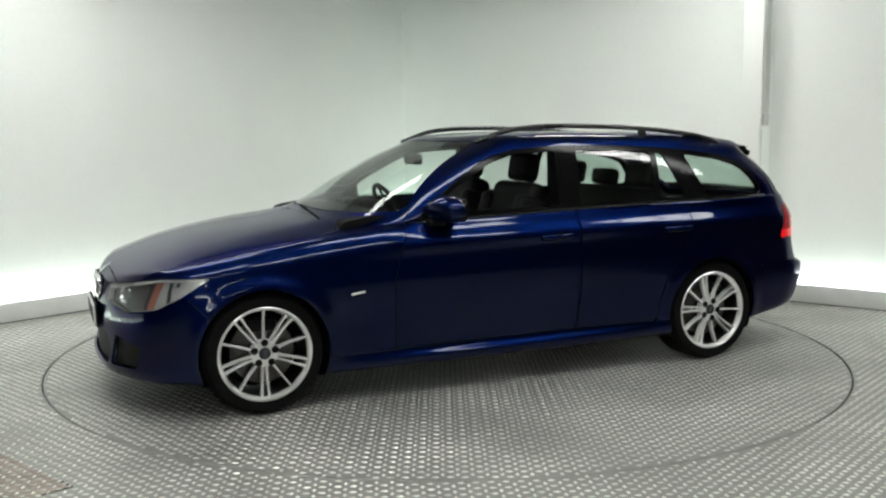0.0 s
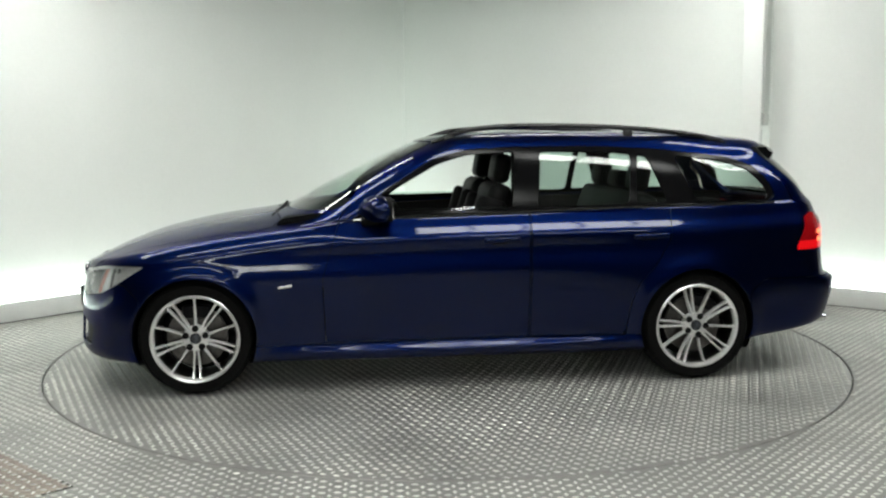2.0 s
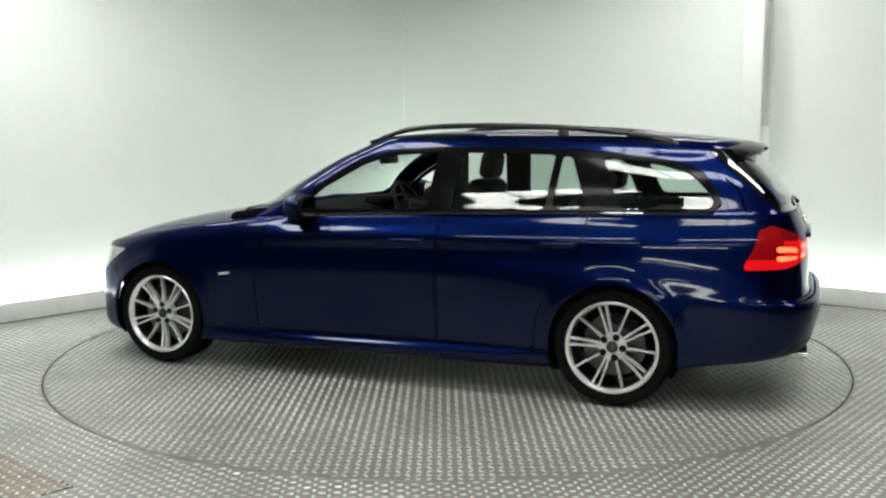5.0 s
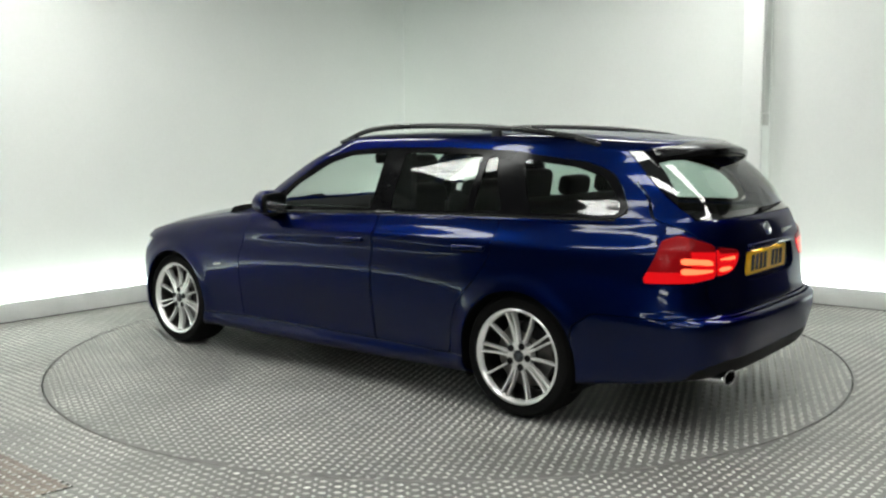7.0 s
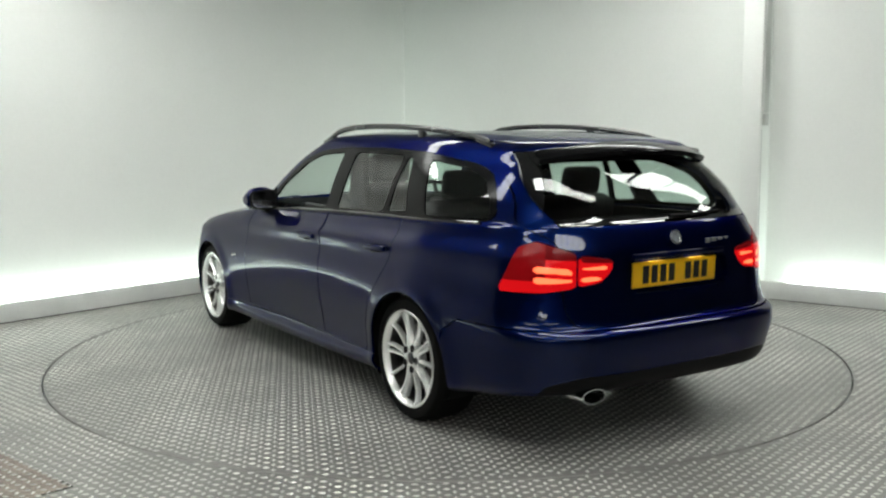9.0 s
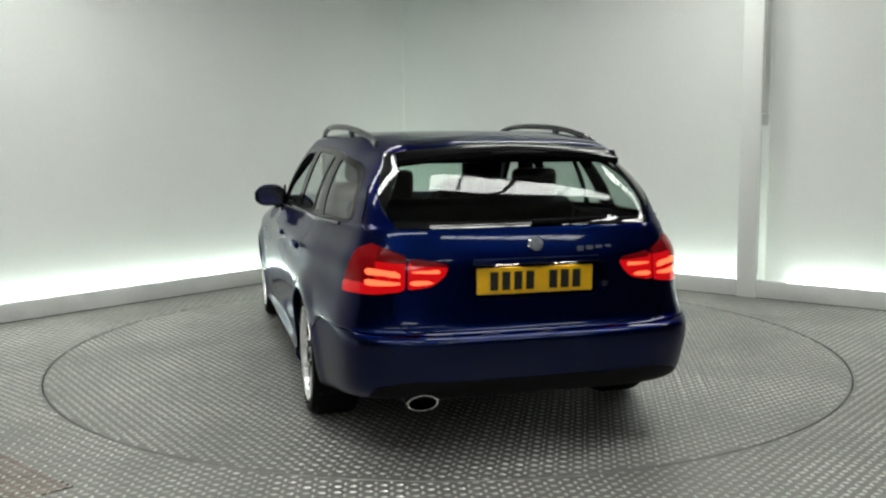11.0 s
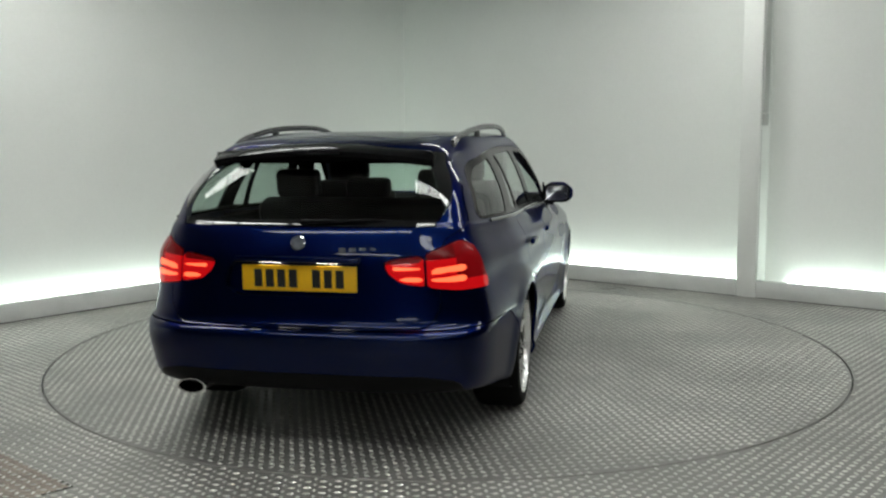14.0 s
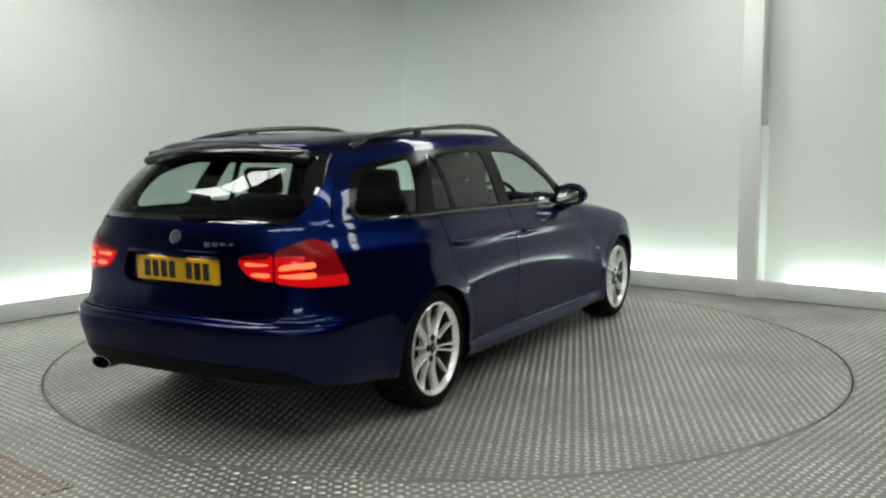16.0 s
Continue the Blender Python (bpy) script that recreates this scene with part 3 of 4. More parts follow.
DLO = rounded([(0.545, 0.925), (0.335, 1.10), (0.09, 1.25), (-0.10, 1.298), (-0.35, 1.314), (-0.8, 1.315), (-1.2, 1.297), (-1.6, 1.25), (-1.765, 1.205), (-1.845, 1.12), (-1.885, 1.03), (-1.865, 0.995), (-1.4, 0.985), (-1.0, 0.975), (-0.25, 0.955)], 0.05)
WINDOWS = {
    "front_side_window": rounded([(0.44, 0.965), (0.31, 1.085), (0.06, 1.225), (-0.10, 1.272), (-0.375, 1.288), (-0.345, 0.978)], 0.03),
    "rear_side_window": rounded([(-0.515, 1.288), (-1.035, 1.278), (-1.005, 0.992), (-0.485, 0.982)], 0.025),
    "quarter_light": rounded([(-1.075, 1.272), (-1.125, 1.264), (-1.225, 1.005), (-1.045, 0.995)], 0.02),
    "cargo_side_window": rounded([(-1.285, 1.262), (-1.58, 1.226), (-1.73, 1.18), (-1.81, 1.10), (-1.845, 1.035), (-1.825, 1.008), (-1.395, 1.0)], 0.035),
}


def build_car():
    car = empty("estate_car", "dark blue metallic estate car with roof rails, tail lamps lit", "car")
    skin = SKIN_P
    both = (1, -1)
    # wheel arches
    for ax in (AXLE, -AXLE):
        hole, skin = split(skin, lambda x, y, z: np.where(y > 0.4, ARCH - np.hypot(x - ax, z - HUB_Z), -1.0))
    # windscreen and rear window
    ws = polygon(rounded([(-0.9, 0.972), (0.62, 0.966), (0.752, 0.983), (0.735, 1.03), (0.560, 1.315), (0.525, 1.343), (-0.9, 1.352)], 0.03))
    glass, skin = take(skin, lambda x, y, z: np.where((x > -0.15) & (z > 0.955), ws(y, z), -1.0))
    skin_part("windscreen", glass, WINDOWGLASS, car, "lightly tinted windscreen", both, depth=0).visible_shadow = False
    # the black glass of the tailgate wraps round to a slanted line on each flank
    band, skin = take(skin, lambda x, y, z: np.where((x < -1.7) & (z > 0.95), np.minimum(np.minimum(z - 0.987, 1.300 - z), 0.75 * (-1.850 - 1.16 * (1.25 - z) - x)), -1.0))
    rw = polygon(rounded([(-0.9, 1.015), (0.61, 1.015), (0.62, 1.035), (0.515, 1.245), (0.49, 1.258), (-0.9, 1.262)], 0.04))
    glass, band = split(band, lambda x, y, z: rw(y, z))
    skin_part("rear_window", glass, WINDOWGLASS, car, "tinted rear window", both, depth=0).visible_shadow = False
    skin_part("rear_window_surround", band, BLACKGLOSS, car, "black band around the rear window", both, depth=0.01)
    # side windows and their black surround
    dlo = polygon(DLO)
    band, skin = take(skin, lambda x, y, z: np.where((y > 0.3) & (z > 0.9), dlo(x, z), -1.0), 0.001)
    for name, outline in WINDOWS.items():
        w = polygon(outline)
        glass, band = split(band, lambda x, y, z: w(x, z))
        if name == "front_side_window":      # wound down: its upper edge stands just above the sill
            glass, _ = split(glass, lambda x, y, z: 0.985 + 0.012 * (0.4 - x) - z)
        for s in both:
            skin_part(name, glass, WINDOWGLASS, car, "wound-down side window" if name == "front_side_window" else "tinted side window", (s,), lift=-0.012 if name == "front_side_window" else -0.004, depth=0).visible_shadow = False
    for s in both:
        skin_part("window_surround", band, BLACKTRIM, car, "gloss black window surround and pillars", (s,), depth=0.012)
    # head lamps
    hl = polygon(rounded([(-1.72, 0.555), (-1.40, 0.520), (-1.12, 0.548), (-0.95, 0.605), (-0.76, 0.702), (-1.10, 0.698), (-1.40, 0.668), (-1.70, 0.640)], 0.025))
    lens, skin = take(skin, lambda x, y, z: np.where((x > 1.3) & (z < 0.78), hl(y - x, z), -1.0), 0.002)
    bezel, chamber = split(lens, lambda x, y, z: np.where(z > 0.62, 0.015, 0.006) - hl(y - x, z))
    bezel, dim = split(bezel, lambda x, y, z: (y - x) + 1.36)
    rear, chamber = split(chamber, lambda x, y, z: (y - x) + 1.13 - 0.5 * (z - 0.60))
    middle, chamber = split(chamber, lambda x, y, z: (y - x) + 1.20 - 0.5 * (z - 0.60))
    for s in both:
        lamp = skin_part("headlamp", lens, CLEARGLASS, car, "clear headlamp with chrome reflectors", (s,), depth=0.02)
        skin_part("bezel", bezel, HEADCHROME, lamp, "bright inner bezel", (s,), lift=-0.008, depth=0.02)
        skin_part("inner_bezel", dim, SMOKED, lamp, "dark inner bezel", (s,), lift=-0.008, depth=0.02)
        skin_part("reflector", rear, HEADCHROME, lamp, "bright chrome reflector", (s,), lift=-0.018, depth=0)
        skin_part("indicator", middle, AMBER, lamp, "reddish amber indicator chamber", (s,), lift=-0.022, depth=0)
        skin_part("lamp_housing", chamber, SMOKED, lamp, "dark grey lamp housing", (s,), lift=-0.035, depth=0)
        for k in range(2):
            q = [p for p in rear if abs(np.mean([SKIN_V[i][1] - SKIN_V[i][0] for i in p]) + 0.97 + 0.06 * k) < 0.006]
            if q:
                skin_part("reflector_rib", q, SMOKED, lamp, "dark groove in the reflector", (s,), lift=-0.015, depth=0.004)
        for y, x, r in ((0.50, 1.985, 0.040), (0.595, 1.915, 0.040), (0.690, 1.845, 0.026)):
            part("lamp_ring", lathe([(r, 0.0), (r + 0.008, 0.01), (r + 0.012, 0.0)], 24, pose(x, s * y, 0.60, 0, 82, s * 22)), CHROME, lamp)
    # grilles and intakes
    kid = polygon(rounded([(0.025, 0.535), (0.20, 0.535), (0.245, 0.60), (0.225, 0.642), (0.03, 0.648)], 0.03))
    hole, skin = take(skin, lambda x, y, z: np.where(x > 1.8, kid(y, z), -1.0), 0.001)
    for s in both:
        g = skin_part("kidney_grille", hole, BLACKPLASTIC, car, "kidney-shaped grille, chrome edged", (s,), lift=-0.03, depth=0)
        edge = [(2.098, s * a, b) for a, b in rounded([(0.025, 0.535), (0.20, 0.535), (0.245, 0.60), (0.225, 0.642), (0.03, 0.648)], 0.03)]
        part("chrome_edge", tube([(x - 0.05 * y * y * 8 * 0.25, y, z) for x, y, z in (*edge, edge[0])], 0.011, 8), CHROME, g)
        for i in range(7):
            part("grille_bar", box((0.02, 0.006, 0.10), pose(2.075, s * (0.05 + 0.026 * i), 0.592)), BLACKPLASTIC, g, smooth=False)
    low = polygon(rounded([(-0.9, 0.23), (0.40, 0.23), (0.46, 0.30), (0.40, 0.40), (-0.9, 0.40)], 0.03))
    hole, skin = take(skin, lambda x, y, z: np.where(x > 1.9, low(y, z), -1.0), 0.001)
    skin_part("lower_intake", hole, BLACKPLASTIC, car, "black lower air intake", both, lift=-0.03, depth=0)
    fog = polygon(rounded([(-1.62, 0.24), (-1.30, 0.25), (-1.24, 0.36), (-1.55, 0.40)], 0.03))
    hole, skin = take(skin, lambda x, y, z: np.where((x > 1.5), fog(y - x, z), -1.0), 0.001)
    for s in both:
        skin_part("corner_intake", hole, BLACKPLASTIC, car, "black corner intake", (s,), lift=-0.025, depth=0)
    # tail lamps: the outer on the wing, the inner on the tailgate
    outer = polygon(rounded([(-1.20, 0.715), (-1.33, 0.905), (-1.44, 0.93), (-1.59, 0.90), (-1.68, 0.878), (-1.68, 0.735), (-1.5, 0.718)], 0.02))
    lens, skin = take(skin, lambda x, y, z: np.where((x < -1.7) & (z > 0.65), outer(y + x, z), -1.0), 0.002)
    bar1 = polygon(rounded([(-1.42, 0.80), (-1.665, 0.792), (-1.665, 0.815), (-1.44, 0.83)], 0.01))
    bar2 = polygon(rounded([(-1.42, 0.755), (-1.665, 0.752), (-1.665, 0.772), (-1.44, 0.785)], 0.01))
    inner = polygon(rounded([(-1.692, 0.872), (-1.76, 0.866), (-1.895, 0.848), (-1.88, 0.80), (-1.82, 0.755), (-1.692, 0.738)], 0.02))
    lens2, skin = take(skin, lambda x, y, z: np.where((x < -1.9) & (z > 0.65), inner(y + x, z), -1.0), 0.002)
    bar3 = polygon(rounded([(-1.70, 0.80), (-1.86, 0.806), (-1.855, 0.825), (-1.70, 0.818)], 0.008))
    bar4 = polygon(rounded([(-1.70, 0.758), (-1.82, 0.765), (-1.82, 0.785), (-1.70, 0.778)], 0.008))
    top1 = polygon([(-1.1, 0.872), (-1.8, 0.845), (-1.8, 1.0), (-1.1, 1.0)])
    for name, pieces, bars, cap in (("tail_lamp", lens, (bar1, bar2), top1), ("tailgate_lamp", lens2, (bar3, bar4), polygon([(-1.7, 0.842), (-2.0, 0.828), (-2.0, 1.0), (-1.7, 1.0)]))):
        lit = []
        for b in bars:
            glow, pieces = split(pieces, lambda x, y, z: b(x + y, z))
            lit.append(glow)
        wing, pieces = split(pieces, lambda x, y, z: np.minimum((x + y) + 1.50, z - 0.768))
        dark, pieces = split(pieces, lambda x, y, z: cap(x + y, z))
        for s in both:
            lamp = skin_part(name, pieces, REDLENS, car, "lit red tail lamp", (s,), lift=0.004, depth=0.02)
            skin_part("dark_lens", dark, DARKRED, lamp, "darker red upper lens", (s,), lift=0.004, depth=0.01)
            if wing:
                skin_part("side_lens", wing, SIDERED, lamp, "deep red side lens", (s,), lift=0.004, depth=0.01)
            for glow in lit:
                skin_part("light_bar", glow, REDGLOW, lamp, "glowing light bar", (s,), lift=0.0045, depth=0.003)
    # panels
    hood = polygon(rounded([(2.035, -1.0), (2.03, 0.42), (1.985, 0.60), (1.86, 0.71), (1.4, 0.765), (0.985, 0.79), (0.93, 0.62), (0.985, 0.3), (1.0, -1.0)], 0.05))
    panel, skin = take(skin, lambda x, y, z: np.where((x > 0.6) & (z > HOOD(x) - DROP(y) - 0.05), hood(x, y), -1.0))
    skin_part("bonnet", panel, PAINT, car, "dark blue bonnet", both)
    bf = polygon([(1.0, 0.0), (1.63, 0.0), (1.66, 0.52), (1.74, 0.60), (1.80, 0.61), (2.3, 0.66), (2.4, 0.0)])
    panel, skin = take(skin, lambda x, y, z: np.where(x > 1.35, bf(x, z), -1.0))
    skin_part("front_bumper", panel, PAINT, car, "dark blue front bumper", both)
    br = polygon([(-1.0, 0.0), (-1.66, 0.0), (-1.69, 0.50), (-1.78, 0.565), (-2.1, 0.563), (-2.6, 0.55), (-2.6, 0.0)])
    panel, skin = take(skin, lambda x, y, z: np.where(x < -1.35, br(x, z), -1.0))
    val = polygon(rounded([(-0.9, 0.1), (0.72, 0.1), (0.70, 0.33), (0.56, 0.365), (-0.9, 0.365)], 0.04))
    dif, panel = take(panel, lambda x, y, z: np.where(x < -1.9, val(y, z), -1.0), 0.001)
    skin_part("rear_bumper", panel, PAINT, car, "dark blue rear bumper", both)
    skin_part("rear_valance", dif, BLACKPLASTIC, car, "black plastic valance below the bumper", both, depth=0.03)
    tg = polygon(rounded([(-0.9, 0.568), (0.57, 0.568), (0.615, 0.64), (0.615, 0.93), (0.70, 0.985), (0.60, 1.30), (-0.9, 1.32)], 0.03))
    panel, skin = take(skin, lambda x, y, z: np.where((x < -1.88) & (z > 0.5), tg(y, z), -1.0))
    rec = polygon(rounded([(-0.9, 0.692), (0.275, 0.692), (0.335, 0.725), (0.30, 0.845), (-0.9, 0.845)], 0.03))
    well, panel = split(panel, lambda x, y, z: rec(y, z))
    skin_part("plate_recess", well, PAINT, car, "dark blue recess for the number plate", both, lift=-0.032, depth=0)
    skin_part("tailgate", panel, PAINT, car, "dark blue tailgate", both, depth=0.034)
    for name, outline in (("front_door", [(0.69, 0.27), (0.70, 0.62), (0.60, 0.95), (0.5, 1.05), (-0.43, 1.05), (-0.42, 0.27)]),
                          ("rear_door", [(-0.43, 0.27), (-0.44, 1.05), (-1.24, 1.05), (-1.22, 0.80), (-1.13, 0.66), (-1.03, 0.55), (-0.985, 0.42), (-0.97, 0.27)])):
        d = polygon(outline)
        panel, skin = take(skin, lambda x, y, z: np.where((y > 0.5) & (z < 1.02), d(x, z), -1.0))
        for s in both:
            door = skin_part(name, panel, PAINT, car, "dark blue door", (s,))
            hx = -0.27 if name == "front_door" else -1.10
            hm = pose(hx, s * (0.888 if name == "front_door" else 0.893), 0.812 if name == "front_door" else 0.822, s * -3, 1.5, 0)
            part("door_handle", box((0.20, 0.026, 0.030), hm, 0.010, 3), PAINT, door, "body-coloured pull handle")
            # flat black plate paints the shade of the hollow behind the handle
            part("handle_recess_shade", box((0.09, 0.006, 0.040), hm @ pose(0.01, -s * 0.010, -0.004), 0.002), BLACKTRIM, door)
    skirt = polygon([(1.1, 0.0), (1.1, 0.262), (0.9, 0.262), (-1.0, 0.272), (-1.1, 0.272), (-1.1, 0.0)])
    panel, skin = take(skin, lambda x, y, z: np.where(y > 0.4, skirt(x, z), -1.0), 0.0015)
    for s in both:
        skin_part("side_skirt", panel, PAINT, car, "dark blue side skirt", (s,))
    roof, skin = split(skin, lambda x, y, z: np.where(z > 1.03, z - 1.05, -1.0))
    skin_part("roof", roof, PAINT, car, "dark blue roof", both, depth=0.01)
    skin_part("body_shell", skin, PAINT, car, "dark blue wings and sills", both)
    return car


car = build_car()


def build_underside(car):
    part("floor_pan", prism(rounded([(1.0, -0.78), (1.0, 0.78), (-1.0, 0.78), (-1.0, -0.78)], 0.1), 0.17, 0.24), BLACKPLASTIC, car, "black underbody")
    part("engine_tray", box((1.1, 1.04, 0.05), pose(1.50, 0, 0.22), 0.02), BLACKPLASTIC, car)
    part("boot_floor", box((1.3, 1.06, 0.06), pose(-1.62, 0, 0.31), 0.02), BLACKPLASTIC, car)
    part("bulkhead", box((0.05, 1.5, 0.62), pose(0.85, 0, 0.55), 0.01), BLACKPLASTIC, car)
    for ax in (AXLE, -AXLE):
        for s in (1, -1):
            bm = bmesh.new()
            prev = None
            for i in range(33):
                a = radians(-35) + radians(250) * i / 32
                row = [bm.verts.new((ax + (ARCH + 0.012) * math.cos(a), s * y, max(0.17, HUB_Z + (ARCH + 0.012) * math.sin(a)))) for y in (min(0.885, float(HALF(ax + (ARCH + 0.012) * math.cos(a))) - 0.03), 0.52)]
                mid = bm.verts.new((ax, s * 0.52, HUB_Z))
                if prev:
                    bm.faces.new((prev[0], row[0], row[1], prev[1]))
                    bm.faces.new((prev[1], row[1], mid))
                prev = row
            part("wheel_arch_liner", bm, BLACKPLASTIC, car, "black arch liner")
    for s in (1, -1):
        part("axle_beam", tube([(-AXLE, s * 0.1, 0.28), (-AXLE, s * 0.70, HUB_Z)], 0.03, 10), BLACKPLASTIC, car)
    ex = part("exhaust_tailpipe", lathe([(0.031, 0.0), (0.035, 0.0), (0.036, 0.16), (0.030, 0.16), (0.030, 0.01)], 24, pose(-2.300, 0.505, 0.276, 0, 90, 0) @ Matrix.Diagonal((0.95, 1.95, 1, 1))), CHROME, car, "chrome oval exhaust tailpipe")
    part("pipe", tube([(-2.15, 0.505, 0.268), (-1.9, 0.505, 0.268)], 0.028, 10), BLACKPLASTIC, ex)


build_underside(car)


def build_wheel(car):
    """Alloy wheel with five double and five single spokes; its axle is the local z, outward +z, face at z = 0."""
    w = empty("wheel", "silver multi-spoke alloy wheel with a low tyre")
    w.parent = car
    part("tyre", lathe([(0.224, -0.010), (0.233, 0.003), (0.256, 0.012), (0.285, 0.008), (0.300, -0.012), (0.307, -0.035), (0.308, -0.11), (0.307, -0.185), (0.298, -0.21), (0.27, -0.228), (0.236, -0.215)], 72), RUBBER, w, "black low-profile tyre")
    rim = part("rim", lathe([(0.236, 0.004), (0.2375, 0.008), (0.234, 0.011), (0.226, 0.009), (0.219, 0.000), (0.215, -0.02)], 72), ALLOY, w, "polished silver rim")
    # barrel takes the dark steel to paint the shade inside the rim
    part("barrel", lathe([(0.215, -0.02), (0.211, -0.05), (0.204, -0.12), (0.212, -0.20), (0.226, -0.21)], 48), DISCMETAL, w, "inner barrel of the rim, coloured dark for shade")
    bm = bmesh.new()
    add_lathe(bm, [(0.0, -0.016), (0.030, -0.016), (0.033, -0.012), (0.052, -0.012), (0.067, -0.016), (0.073, -0.026), (0.071, -0.06), (0.0, -0.06)], 40)
    hub = part("hub", bm, ALLOY, w, "silver wheel hub")
    part("hub_badge", lathe([(0.0, -0.0105), (0.026, -0.0105), (0.030, -0.013), (0.030, -0.016)], 28), HUBBADGE, hub, "round enamel hub badge")
    for i in range(5):
        a = radians(72 * i + 36)
        # black cap on the hub face paints the shade of a bolt hole
        part("bolt_hole_shade", lathe([(0.0, -0.012), (0.0115, -0.012), (0.0175, -0.0095), (0.0185, -0.014)], 16, pose(0.054 * math.cos(a), 0.054 * math.sin(a), 0.0015)), BLACKPLASTIC, hub, "bolt recess, coloured black for its shade")

    def spoke(a, off, w0, w1):
        bm = bmesh.new()
        rings = []
        steps = 7
        for k in range(steps):
            t = k / (steps - 1)
            r = 0.060 + (0.225 - 0.060) * t
            wd = (w0 + (w1 - w0) * t) * (1 + 0.5 * max(0, t - 0.8) / 0.2)
            o = off * (0.45 + 0.55 * t)
            top = -0.012 - 0.010 * math.sin(math.pi * t * 0.9) + 0.012 * t * t
            ring_ = []
            for dx, dz in ((-wd, -0.030), (-wd, -0.005), (-wd * 0.55, 0), (wd * 0.55, 0), (wd, -0.005), (wd, -0.030)):
                x, y = r, o + dx
                ring_.append(bm.verts.new((x * math.cos(a) - y * math.sin(a), x * math.sin(a) + y * math.cos(a), top + dz)))
            rings.append(ring_)
        for p, q in zip(rings, rings[1:]):
            for k in range(6):
                bm.faces.new((p[k], p[(k + 1) % 6], q[(k + 1) % 6], q[k]))
        bm.faces.new(rings[0][::-1])
        bm.faces.new(rings[-1])
        part("spoke", bm, ALLOY, w, sharp=50)
    for i in range(5):
        a = radians(72 * i)
        spoke(a, 0.0190, 0.0066, 0.0062)
        spoke(a, -0.0190, 0.0066, 0.0062)
        spoke(a + radians(36), 0.0, 0.0075, 0.0056)
    part("brake_disc", lathe([(0.07, -0.075), (0.160, -0.075), (0.160, -0.10), (0.07, -0.10)], 48), DISCMETAL, w, "steel brake disc")
    part("brake_caliper", box((0.07, 0.15, 0.06), pose(-0.135, 0.0, -0.085), 0.015), BLACKPLASTIC, w, "dark brake caliper")
    # flat black disc added across the back, painting shade behind the spokes
    part("back_shade_disc", lathe([(0.0, -0.19), (0.204, -0.19)], 32), BLACKPLASTIC, w)
    return w


WHEEL_FACE = 0.868
wheel = build_wheel(car)
wheel_at = lambda x, s, spin: Matrix.Translation((x, s * WHEEL_FACE, HUB_Z)) @ Matrix.Rotation(-s * math.pi / 2, 4, "X") @ Matrix.Rotation(radians(spin), 4, "Z")
wheel.matrix_basis = wheel_at(AXLE, 1, 90)
copy_thing(wheel, wheel_at(-AXLE, 1, 68))
copy_thing(wheel, wheel_at(AXLE, -1, 40))
copy_thing(wheel, wheel_at(-AXLE, -1, 62))


# ---- fittings on the car ----
def smooth_line(xs, ys, at):
    return curve(xs, ys)(at)


